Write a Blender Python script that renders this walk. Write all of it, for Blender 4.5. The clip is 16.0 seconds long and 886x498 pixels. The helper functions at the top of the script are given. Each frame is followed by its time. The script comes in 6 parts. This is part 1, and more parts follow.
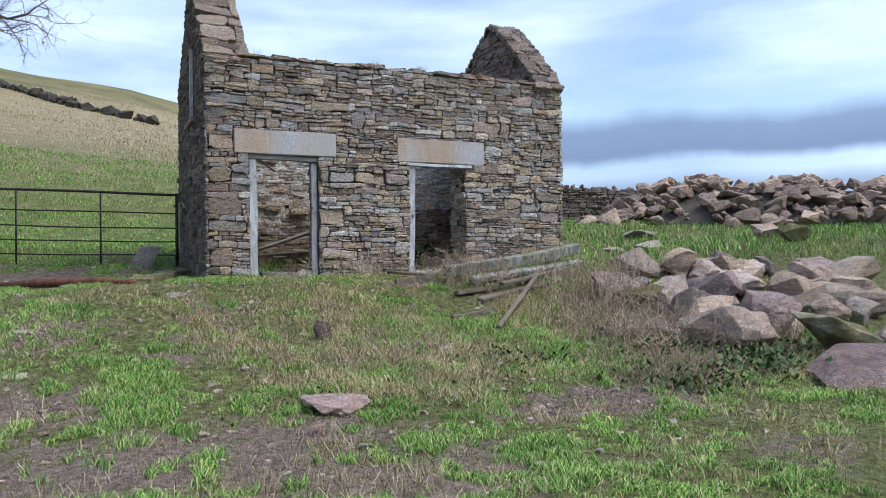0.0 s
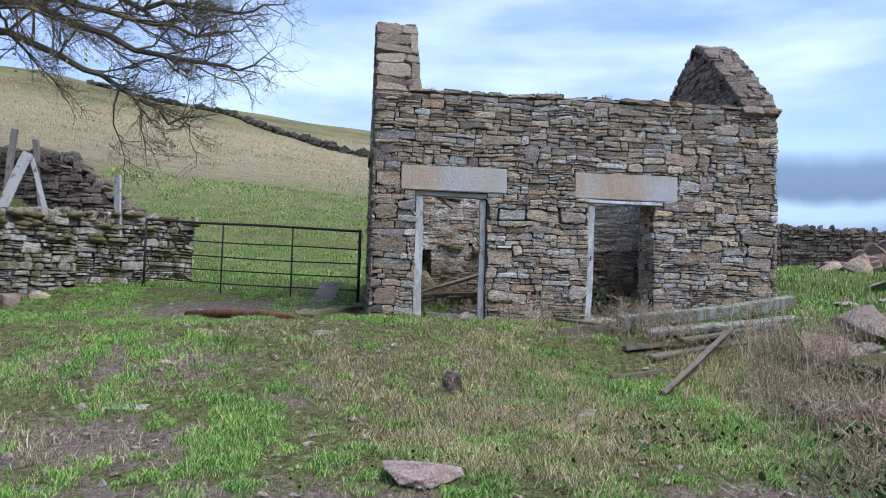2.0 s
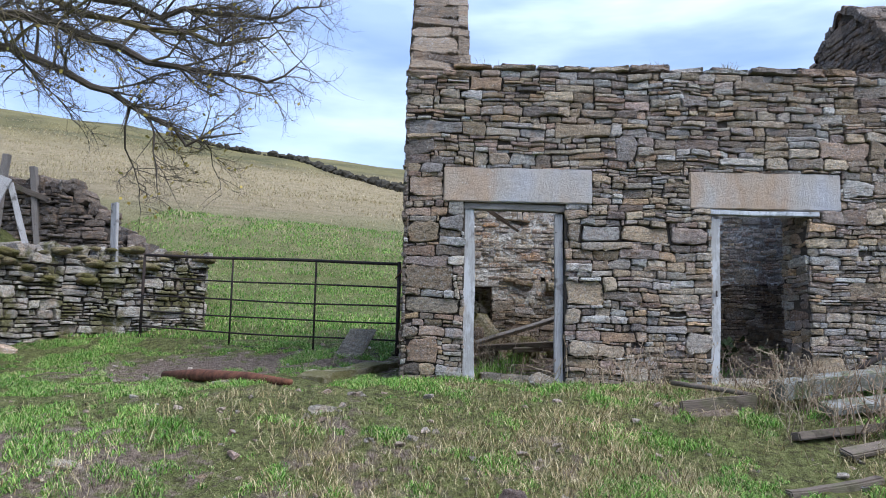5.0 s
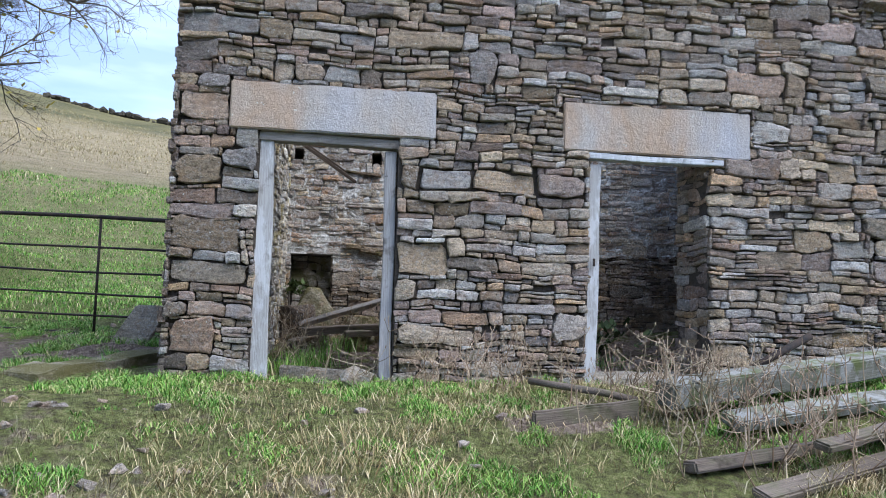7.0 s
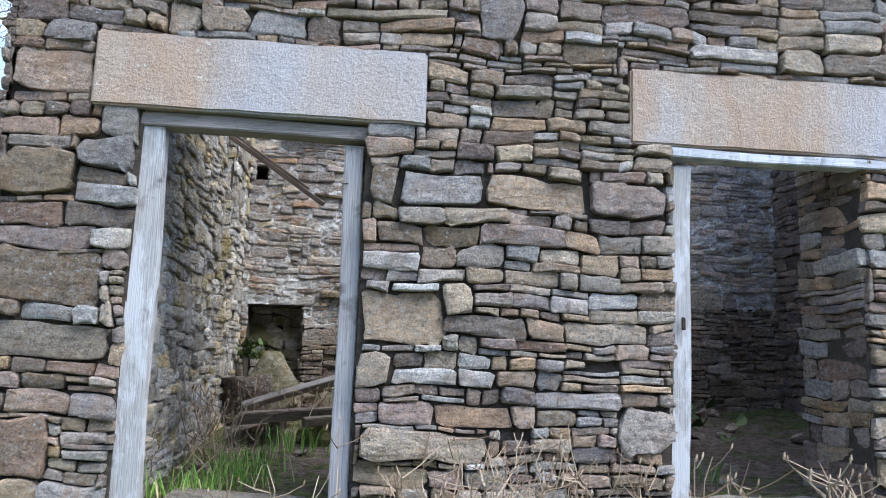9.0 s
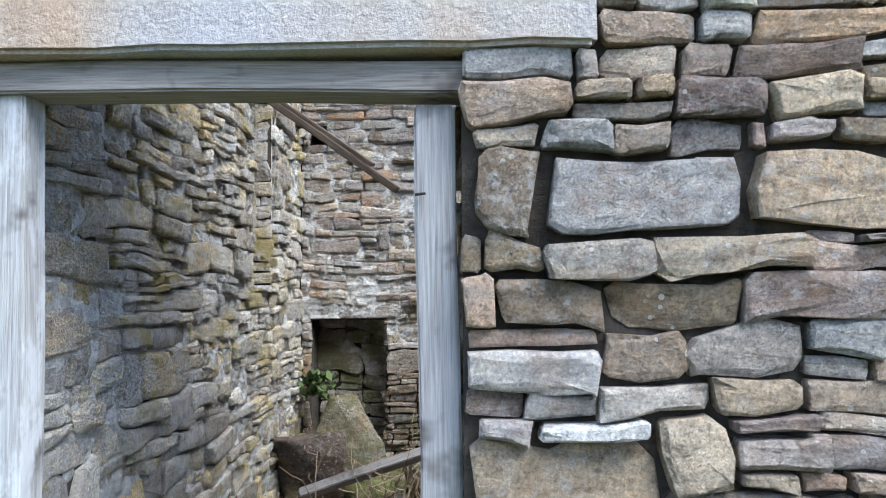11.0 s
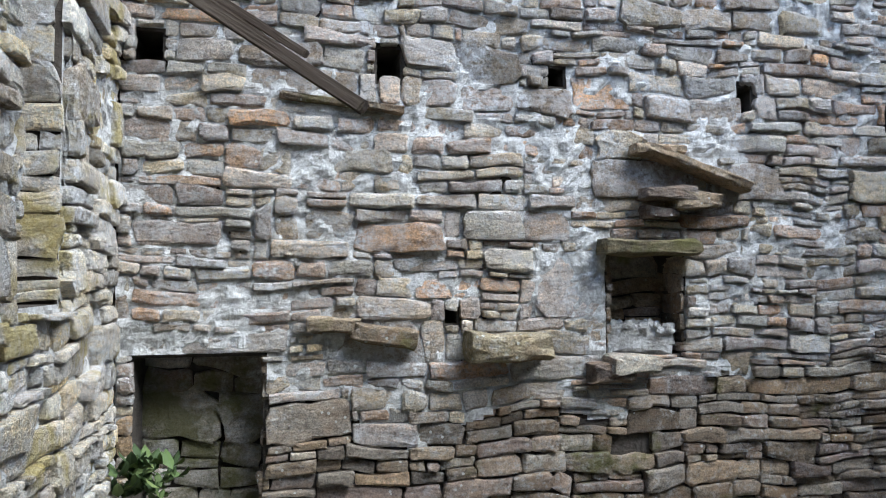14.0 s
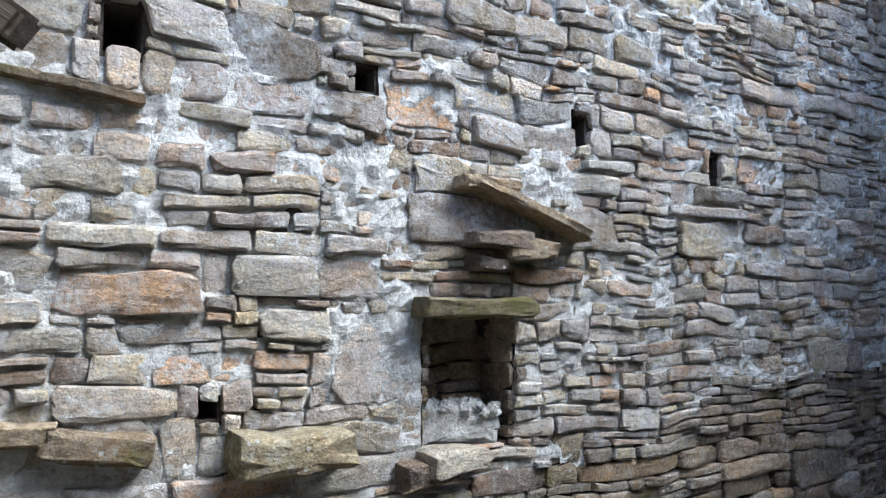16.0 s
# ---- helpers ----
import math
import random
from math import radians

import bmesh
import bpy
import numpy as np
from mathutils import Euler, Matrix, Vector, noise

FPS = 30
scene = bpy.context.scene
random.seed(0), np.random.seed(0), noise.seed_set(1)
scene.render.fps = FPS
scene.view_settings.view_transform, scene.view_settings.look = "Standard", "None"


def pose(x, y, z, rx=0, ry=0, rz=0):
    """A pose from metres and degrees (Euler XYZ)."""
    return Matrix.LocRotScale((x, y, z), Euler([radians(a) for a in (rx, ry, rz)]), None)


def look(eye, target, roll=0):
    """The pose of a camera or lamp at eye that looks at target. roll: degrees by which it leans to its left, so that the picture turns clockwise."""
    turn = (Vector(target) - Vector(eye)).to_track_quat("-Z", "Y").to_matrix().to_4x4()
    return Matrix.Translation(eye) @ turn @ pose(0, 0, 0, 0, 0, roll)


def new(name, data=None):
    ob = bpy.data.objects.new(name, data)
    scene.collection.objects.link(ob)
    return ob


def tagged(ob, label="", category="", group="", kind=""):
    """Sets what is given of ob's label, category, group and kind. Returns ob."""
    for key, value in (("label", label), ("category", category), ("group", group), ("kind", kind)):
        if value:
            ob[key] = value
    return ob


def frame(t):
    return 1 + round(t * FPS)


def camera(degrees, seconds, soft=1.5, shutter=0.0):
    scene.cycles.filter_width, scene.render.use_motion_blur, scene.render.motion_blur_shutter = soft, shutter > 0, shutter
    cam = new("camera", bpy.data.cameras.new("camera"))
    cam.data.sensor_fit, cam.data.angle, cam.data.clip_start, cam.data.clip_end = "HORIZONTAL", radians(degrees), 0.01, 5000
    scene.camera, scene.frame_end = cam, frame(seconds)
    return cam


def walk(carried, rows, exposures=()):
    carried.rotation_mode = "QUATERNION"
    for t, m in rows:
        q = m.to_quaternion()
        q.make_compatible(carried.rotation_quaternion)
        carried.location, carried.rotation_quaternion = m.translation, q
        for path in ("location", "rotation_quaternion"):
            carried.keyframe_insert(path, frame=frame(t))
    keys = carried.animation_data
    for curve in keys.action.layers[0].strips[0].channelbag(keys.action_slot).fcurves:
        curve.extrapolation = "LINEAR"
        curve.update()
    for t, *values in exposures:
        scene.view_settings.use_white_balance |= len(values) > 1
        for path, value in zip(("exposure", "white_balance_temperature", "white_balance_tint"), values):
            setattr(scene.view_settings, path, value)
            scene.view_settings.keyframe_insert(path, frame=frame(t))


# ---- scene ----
cam = camera(62.3, 16.0, 1.0)
PATH = [
    (0, (-1.484, -12.53, 0.329), (-0.649, -10.713, 0.341), -0.6),
    (0.5, (-0.981, -12.5, 0.426), (-0.356, -10.604, 0.55), 1.6),
    (1, (-0.584, -12.44, 0.484), (-0.057, -10.515, 0.608), 2.3),
    (1.5, (-0.331, -12.183, 0.468), (0.096, -10.232, 0.571), 2.3),
    (2, (-0.08, -11.924, 0.447), (0.13, -9.938, 0.554), 1.7),
    (2.5, (0.001, -11.55, 0.445), (0.024, -9.555, 0.581), 0.9),
    (3, (0.107, -10.972, 0.484), (0.047, -8.982, 0.674), 1.0),
    (3.2, (0.136, -10.763, 0.495), (0.024, -8.777, 0.705), 1.0),
    (5.3, (0.593, -8.161, 0.551), (0.622, -6.174, 0.769), 1.4),
    (5.5, (0.743, -7.93, 0.559), (0.783, -5.939, 0.737), 1.6),
    (6, (1.038, -7.461, 0.568), (1.129, -5.467, 0.692), 2.1),
    (6.5, (1.171, -6.863, 0.542), (1.375, -4.88, 0.696), 1.8),
    (7, (1.454, -6.271, 0.553), (1.723, -4.297, 0.721), 1.6),
    (7.5, (1.689, -5.73, 0.626), (1.926, -3.753, 0.812), 1.4),
    (8, (1.764, -5.128, 0.721), (1.964, -3.151, 0.95), 1.8),
    (8.2, (1.808, -4.867, 0.721), (2.0, -2.894, 0.985), 2.3),
    (10.3, (2.0, -2.35, 1.14), (2.188, -0.38, 1.435), 0.2),
    (10.5, (1.985, -2.13, 1.21), (2.098, -0.15, 1.466), -0.3),
    (11, (1.915, -1.685, 1.49), (1.845, 0.31, 1.59), -0.4),
    (11.5, (1.765, -1.33, 1.565), (1.438, 0.642, 1.565), 0.8),
    (11.9, (1.585, -1.06, 1.59), (1.086, 0.876, 1.614), -0.3),
    (12, (1.545, -0.97, 1.592), (1.025, 0.96, 1.62), -0.6),
    (12.5, (1.381, -0.488, 1.617), (0.968, 1.467, 1.707), -1.9),
    (13, (1.355, -0.101, 1.647), (1.248, 1.892, 1.769), -2.3),
    (13.5, (1.332, 0.177, 1.587), (1.641, 2.15, 1.692), -1.2),
    (14, (1.375, 0.292, 1.577), (1.807, 2.243, 1.661), -0.1),
    (14.5, (1.414, 0.499, 1.5), (2.005, 2.405, 1.635), 1.5),
    (15, (1.387, 0.84, 1.538), (2.253, 2.634, 1.716), 3.4),
    (15.5, (1.385, 0.989, 1.615), (2.351, 2.73, 1.796), 3.2),
    (16, (1.544, 1.25, 1.742), (2.594, 2.945, 1.895), 0.5),
]
EXPOSURES = [(0, 0.58, 6300, 10), (0.6, 0.40, 6000, 10), (2.5, 0.62, 6050, 10), (5.5, 0.66, 6100, 10), (7.5, 0.94, 5950, 10), (10.4, 1.45, 6050, 8), (12.2, 1.66, 5950, 5), (13.5, 1.68, 5850, 5), (14.5, 1.76, 5900, 5), (15.2, 1.92, 5950, 5), (16, 1.98, 5950, 5)]
walk(cam, [(t, look(eye, target, roll)) for t, eye, target, roll in PATH], EXPOSURES)

# ---- world and light ----
def world_sky():
    w = bpy.data.worlds.new("sky")
    scene.world = w
    w.use_nodes = True
    nt = w.node_tree
    N, L = nt.nodes, nt.links
    N.clear()
    out, bg = N.new("ShaderNodeOutputWorld"), N.new("ShaderNodeBackground")
    sky = N.new("ShaderNodeTexSky")
    sky.sky_type = "NISHITA"
    sky.sun_disc = False
    sky.sun_elevation, sky.sun_rotation = radians(SUN_EL), radians(SUN_AZ)
    sky.air_density, sky.dust_density, sky.ozone_density = 1.0, 1.0, 1.5
    tc, mp = N.new("ShaderNodeTexCoord"), N.new("ShaderNodeMapping")
    mp.inputs["Scale"].default_value = (1.2, 1.2, 5.5)
    mp.inputs["Location"].default_value = (0.3, 0.1, 0.15)
    L.new(tc.outputs["Generated"], mp.inputs["Vector"])
    n1 = N.new("ShaderNodeTexNoise")
    n1.inputs["Scale"].default_value, n1.inputs["Detail"].default_value, n1.inputs["Roughness"].default_value = 1.6, 7, 0.5
    L.new(mp.outputs[0], n1.inputs["Vector"])
    r1 = N.new("ShaderNodeValToRGB")
    r1.color_ramp.elements[0].position, r1.color_ramp.elements[1].position = 0.30, 0.60
    L.new(n1.outputs[0], r1.inputs[0])
    n2 = N.new("ShaderNodeTexNoise")
    n2.inputs["Scale"].default_value, n2.inputs["Detail"].default_value = 2.6, 5
    L.new(mp.outputs[0], n2.inputs["Vector"])
    r2 = N.new("ShaderNodeValToRGB")
    r2.color_ramp.elements[0].position, r2.color_ramp.elements[0].color = 0.38, (2.6, 3.5, 5.8, 1)
    r2.color_ramp.elements[1].position, r2.color_ramp.elements[1].color = 0.62, (4.7, 5.6, 8.0, 1)
    L.new(n2.outputs[0], r2.inputs[0])
    mx = N.new("ShaderNodeMix")
    mx.data_type = "RGBA"
    L.new(r1.outputs[0], mx.inputs[0])
    L.new(sky.outputs[0], mx.inputs[6])
    L.new(r2.outputs[0], mx.inputs[7])
    sx = N.new("ShaderNodeSeparateXYZ")
    L.new(tc.outputs["Generated"], sx.inputs[0])
    n3 = N.new("ShaderNodeTexNoise")
    n3.inputs["Scale"].default_value, n3.inputs["Detail"].default_value = 4.2, 8
    mp2 = N.new("ShaderNodeMapping")
    mp2.inputs["Scale"].default_value = (1, 1, 0.6)
    L.new(tc.outputs["Generated"], mp2.inputs["Vector"])
    L.new(mp2.outputs[0], n3.inputs["Vector"])
    ad = N.new("ShaderNodeMath")
    ad.operation = "MULTIPLY_ADD"
    L.new(n3.outputs[0], ad.inputs[0])
    ad.inputs[1].default_value = -0.07
    L.new(sx.outputs["Z"], ad.inputs[2])
    r3 = N.new("ShaderNodeValToRGB")
    r3.color_ramp.elements[0].position, r3.color_ramp.elements[0].color = 0.0, (0.75, 0.75, 0.75, 1)
    r3.color_ramp.elements[1].position, r3.color_ramp.elements[1].color = 0.150, (0, 0, 0, 1)
    for pos, v in ((0.052, 0.75), (0.070, 0.15), (0.082, 0.15), (0.095, 1.0), (0.128, 0.9)):
        e = r3.color_ramp.elements.new(pos)
        e.color = (v, v, v, 1)
    L.new(ad.outputs[0], r3.inputs[0])
    mx2 = N.new("ShaderNodeMix")
    mx2.data_type = "RGBA"
    L.new(r3.outputs[0], mx2.inputs[0])
    L.new(mx.outputs[2], mx2.inputs[6])
    mx2.inputs[7].default_value = (1.25, 1.75, 2.75, 1)
    L.new(mx2.outputs[2], bg.inputs[0])
    bg.inputs[1].default_value = SKY_STRENGTH
    L.new(bg.outputs[0], out.inputs[0])


SUN_EL, SUN_AZ, SKY_STRENGTH = 55.0, 130.0, 0.14
world_sky()
sun = new("sun", bpy.data.lights.new("sun", "SUN"))
sun.data.energy, sun.data.angle, sun.data.color = 2.7, radians(42), (1.0, 0.97, 0.94)
_az, _el = radians(SUN_AZ), radians(SUN_EL)
sun.matrix_world = look((0, 0, 0), (-math.sin(_az) * math.cos(_el), -math.cos(_az) * math.cos(_el), -math.sin(_el)))


# ---- materials ----
class Mat:
    """A small builder of node materials."""

    def __init__(self, name, rough=0.9, metal=0.0):
        self.m = bpy.data.materials.new(name)
        self.m.use_nodes = True
        self.nt = self.m.node_tree
        self.b = self.nt.nodes["Principled BSDF"]
        self.b.inputs["Roughness"].default_value = rough
        self.b.inputs["Metallic"].default_value = metal
        self.b.inputs["Specular IOR Level"].default_value = 0.25
        self.tc = self.nt.nodes.new("ShaderNodeNewGeometry").outputs["Position"]

    def n(self, kind, **kw):
        return self.nt.nodes.new("ShaderNode" + kind)

    def link(self, a, b):
        self.nt.links.new(a, b)

    def space(self, sx=1, sy=1, sz=1, rot=(0, 0, 0), local=False):
        mp = self.n("Mapping")
        src = self.tc
        if local:
            src = self.n("TexCoord").outputs["Object"]
        self.link(src, mp.inputs["Vector"])
        mp.inputs["Scale"].default_value = (sx, sy, sz)
        mp.inputs["Rotation"].default_value = rot
        return mp.outputs[0]

    def noise(self, scale, detail=4, rough=0.55, vec=None):
        t = self.n("TexNoise")
        t.inputs["Scale"].default_value, t.inputs["Detail"].default_value, t.inputs["Roughness"].default_value = scale, detail, rough
        self.link(vec or self.tc, t.inputs["Vector"])
        return t.outputs[0]

    def vor(self, scale, vec=None, out="Distance"):
        t = self.n("TexVoronoi")
        t.inputs["Scale"].default_value = scale
        self.link(vec or self.tc, t.inputs["Vector"])
        return t.outputs[out]

    def ramp(self, fac, stops, const=False):
        r = self.n("ValToRGB")
        cr = r.color_ramp
        if const:
            cr.interpolation = "CONSTANT"
        while len(cr.elements) < len(stops):
            cr.elements.new(0.5)
        for e, (p, c) in zip(cr.elements, stops):
            e.position = p
            e.color = (*c, 1) if len(c) == 3 else c
        self.link(fac, r.inputs[0])
        return r.outputs[0]

    def mask(self, fac, lo, hi):
        r = self.n("MapRange")
        r.inputs["From Min"].default_value, r.inputs["From Max"].default_value = lo, hi
        self.link(fac, r.inputs["Value"])
        return r.outputs[0]

    def mix(self, fac, a, b, mode="MIX"):
        x = self.n("Mix")
        x.data_type, x.blend_type = "RGBA", mode
        if isinstance(fac, (int, float)):
            x.inputs[0].default_value = fac
        else:
            self.link(fac, x.inputs[0])
        for s, v in ((6, a), (7, b)):
            if isinstance(v, tuple):
                x.inputs[s].default_value = (*v, 1)
            else:
                self.link(v, x.inputs[s])
        return x.outputs[2]

    def math(self, op, a, b=0.0):
        x = self.n("Math")
        x.operation = op
        for s, v in ((0, a), (1, b)):
            if isinstance(v, (int, float)):
                x.inputs[s].default_value = v
            else:
                self.link(v, x.inputs[s])
        return x.outputs[0]

    def rand(self):
        """One random value for each piece, single or joined."""
        o = self.n("ObjectInfo").outputs["Random"]
        g = self.n("NewGeometry").outputs["Random Per Island"]
        return self.math("FRACT", self.math("ADD", o, g))

    def bump(self, h, dist=0.01, strength=1.0, prev=None):
        x = self.n("Bump")
        x.inputs["Distance"].default_value, x.inputs["Strength"].default_value = dist, strength
        self.link(h, x.inputs["Height"])
        if prev:
            self.link(prev, x.inputs["Normal"])
        self.link(x.outputs[0], self.b.inputs["Normal"])
        return x.outputs[0]

    def done(self, col):
        if isinstance(col, tuple):
            self.b.inputs["Base Color"].default_value = (*col, 1)
        else:
            self.link(col, self.b.inputs["Base Color"])
        return self.m


def stone_material(name, stops, lichen=0.5, moss=0.0, lime=0.0, yellow=0.0):
    m = Mat(name, 0.92)
    r = m.rand()
    col = m.ramp(r, stops)
    r2 = m.math("FRACT", m.math("MULTIPLY", r, 17.31))
    col = m.mix(1.0, col, m.ramp(r2, [(0, (0.6, 0.6, 0.6)), (0.5, (0.98, 0.98, 0.98)), (1, (1.35, 1.34, 1.32))]), "MULTIPLY")
    layers = m.noise(9, 5, 0.6, m.space(0.6, 0.6, 3.2))
    col = m.mix(1.0, col, m.ramp(layers, [(0.3, (0.62, 0.58, 0.55)), (0.5, (1, 1, 1)), (0.72, (1.28, 1.2, 1.1))]), "MULTIPLY")
    fine = m.noise(110, 3, 0.7)
    col = m.mix(1.0, col, m.ramp(fine, [(0.3, (0.62, 0.62, 0.62)), (0.7, (1.38, 1.38, 1.38))]), "MULTIPLY")
    blot = m.noise(27, 6, 0.72)
    col = m.mix(1.0, col, m.ramp(blot, [(0.3, (0.52, 0.50, 0.49)), (0.45, (1.08, 1.07, 1.06)), (0.7, (1.55, 1.52, 1.46))]), "MULTIPLY")
    iron = m.mask(m.noise(5.5, 4), 0.52, 0.68)
    col = m.mix(m.math("MULTIPLY", iron, 0.42), col, (0.36, 0.22, 0.12))
    if lichen:
        spots = m.mask(m.noise(30, 5, 0.75), 0.54 - 0.06 * lichen, 0.64)
        broad = m.mask(m.noise(2.2, 3), 0.38, 0.62)
        col = m.mix(m.math("MULTIPLY", m.math("MULTIPLY", spots, broad), 0.62 * min(1, lichen + 0.3)), col, (0.58, 0.59, 0.58))
        dots = m.math("LESS_THAN", m.vor(24), 0.17)
        few = m.mask(m.noise(6.0, 2), 0.55, 0.6)
        col = m.mix(m.math("MULTIPLY", m.math("MULTIPLY", dots, few), 0.8), col, (0.62, 0.62, 0.58))
    if lime:
        patch = m.mask(m.noise(3.0, 6, 0.68), 0.56 - 0.16 * lime, 0.66 - 0.10 * lime)
        rag = m.mask(m.noise(38, 4, 0.7), 0.36, 0.60)
        crumb = m.mask(m.noise(11, 6, 0.75), 0.50 - 0.07 * lime, 0.60)
        keep = m.math("MAXIMUM", m.math("MULTIPLY", patch, rag), m.math("MULTIPLY", crumb, 0.25 + 0.4 * lime))
        col = m.mix(m.math("MULTIPLY", keep, 0.9), col, (0.68, 0.68, 0.68))
    if yellow:
        patch = m.mask(m.noise(3.6, 4, 0.6), 0.55, 0.64)
        col = m.mix(m.math("MULTIPLY", patch, yellow), col, (0.46, 0.36, 0.10))
    if moss:
        patch = m.mask(m.noise(2.6, 5, 0.65), 0.62 - 0.2 * moss, 0.70 - 0.15 * moss)
        col = m.mix(m.math("MULTIPLY", patch, 0.85), col, (0.14, 0.13, 0.04))
    b = m.bump(m.noise(14, 7, 0.72, m.space(0.8, 0.8, 2.0)), 0.06, 1.0)
    b = m.bump(m.noise(48, 6, 0.72), 0.026, 1.0, b)
    m.bump(fine, 0.003, 0.7, b)
    return m.done(col)


FACADE_STOPS = [(0, (0.25, 0.21, 0.18)), (0.14, (0.40, 0.32, 0.22)), (0.28, (0.31, 0.24, 0.215)), (0.40, (0.34, 0.315, 0.285)), (0.52, (0.45, 0.375, 0.275)),
                (0.64, (0.33, 0.295, 0.28)), (0.75, (0.48, 0.48, 0.47)), (0.84, (0.39, 0.365, 0.32)), (0.93, (0.38, 0.27, 0.21)), (1, (0.45, 0.33, 0.20))]
INNER_STOPS = [(0, (0.26, 0.21, 0.165)), (0.2, (0.46, 0.385, 0.26)), (0.35, (0.35, 0.285, 0.245)), (0.5, (0.46, 0.43, 0.37)), (0.65, (0.49, 0.42, 0.31)), (0.8, (0.34, 0.265, 0.21)), (0.92, (0.48, 0.30, 0.17)), (1, (0.54, 0.51, 0.45))]
# limewashed, yellowish stones, paled further to stand in for light from the doorway
LEFT_STOPS = [(0, (0.40, 0.34, 0.26)), (0.25, (0.56, 0.50, 0.38)), (0.45, (0.44, 0.39, 0.33)), (0.65, (0.60, 0.57, 0.49)), (0.85, (0.58, 0.45, 0.22)), (1, (0.62, 0.61, 0.58))]
M_FACADE = stone_material("weathered_sandstone", FACADE_STOPS, 0.6)
M_INNER = stone_material("limewashed_rubble", INNER_STOPS, 0.8, 0.0, 0.52)
M_LEFTIN = stone_material("limewashed_rubble_yellow_lit", LEFT_STOPS, 0.4, 0.0, 0.62, 0.7)
M_BARE = stone_material("bare_brown_rubble", [(0, (0.17, 0.135, 0.10)), (0.25, (0.31, 0.25, 0.18)), (0.45, (0.24, 0.19, 0.165)), (0.65, (0.35, 0.31, 0.25)), (0.85, (0.23, 0.20, 0.17)), (1, (0.36, 0.26, 0.16))], 0.7, 0.15)
# dark stone; on the gables its colour also carries their shaded sides
M_DARK = stone_material("dark_sandstone", [(0, (0.15, 0.12, 0.10)), (0.4, (0.20, 0.16, 0.13)), (0.7, (0.17, 0.15, 0.14)), (1, (0.24, 0.19, 0.15))], 0.3)
M_MOSSY = stone_material("mossy_wall_stone", [(0, (0.25, 0.225, 0.20)), (0.4, (0.40, 0.375, 0.34)), (0.7, (0.47, 0.45, 0.42)), (1, (0.31, 0.265, 0.22))], 1.0, 0.8)
M_ROCK = stone_material("broken_sandstone", [(0, (0.26, 0.20, 0.17)), (0.25, (0.42, 0.34, 0.26)), (0.45, (0.33, 0.25, 0.22)), (0.6, (0.46, 0.41, 0.35)), (0.75, (0.28, 0.25, 0.23)), (1, (0.44, 0.32, 0.22))], 0.9, 0.15)
M_HEAP = stone_material("heap_sandstone", [(0, (0.20, 0.15, 0.13)), (0.3, (0.34, 0.25, 0.19)), (0.5, (0.25, 0.185, 0.16)), (0.8, (0.38, 0.30, 0.22)), (1, (0.23, 0.19, 0.17))], 0.3)
M_RED = stone_material("red_sandstone", [(0, (0.25, 0.175, 0.165)), (1, (0.32, 0.24, 0.22))], 0.6)
M_PALE = stone_material("pale_sandstone", [(0, (0.37, 0.33, 0.27)), (1, (0.40, 0.37, 0.31))], 0.5)
M_LEDGE = stone_material("brown_thin_slab", [(0, (0.27, 0.215, 0.15)), (1, (0.33, 0.26, 0.18))], 0.5, 0.15)
M_COPE = stone_material("brown_coping_stone", [(0, (0.20, 0.16, 0.12)), (1, (0.27, 0.22, 0.165))], 0.6)
M_MOSSROCK = stone_material("mossy_boulder", [(0, (0.22, 0.20, 0.15)), (1, (0.27, 0.25, 0.19))], 0.3, 1.15)


def mortar_material(name, c0, c1):
    m = Mat(name, 0.95)
    col = m.ramp(m.noise(17, 8, 0.78), [(0.3, c0), (0.62, c1)])
    b = m.bump(m.noise(16, 7, 0.75), 0.05, 1.0)
    return m.done(col)


# earth mortar of joints and cores; also the painted dark of the gable window
M_GAP = mortar_material("dark_mortar_and_hollow", (0.05, 0.042, 0.035), (0.11, 0.092, 0.075))
M_LIME = mortar_material("lime_mortar", (0.27, 0.25, 0.22), (0.74, 0.735, 0.71))
M_SCRUB = mortar_material("dark_scrub", (0.03, 0.028, 0.02), (0.07, 0.062, 0.045))


def lintel_material():
    m = Mat("tooled_sandstone", 0.9)
    v = m.space(1, 1, 1)
    col = m.ramp(m.noise(1.1, 4, 0.5, m.space(1, 1, 0.5)), [(0.36, (0.44, 0.44, 0.46)), (0.46, (0.45, 0.41, 0.37)), (0.55, (0.44, 0.33, 0.24)), (0.66, (0.42, 0.37, 0.31))])
    tool = m.noise(1.0, 4, 0.6, m.space(26, 26, 4.5, (0, 0.25, 0)))
    col = m.mix(0.16, col, m.mix(1.0, col, m.ramp(tool, [(0.3, (0.62, 0.6, 0.58)), (0.7, (1.3, 1.3, 1.3))]), "MULTIPLY"))
    fine = m.noise(90, 4, 0.7)
    col = m.mix(1.0, col, m.ramp(fine, [(0.3, (0.72, 0.72, 0.72)), (0.7, (1.2, 1.2, 1.2))]), "MULTIPLY")
    dots = m.mask(m.noise(16, 3), 0.68, 0.72)
    col = m.mix(m.math("MULTIPLY", dots, 0.7), col, (0.58, 0.58, 0.52))
    b = m.bump(tool, 0.004, 0.6)
    b = m.bump(m.noise(9, 6, 0.65), 0.02, 0.7, b)
    m.bump(m.noise(42, 6, 0.72), 0.012, 1.0, b)
    return m.done(col)


M_LINTEL = lintel_material()


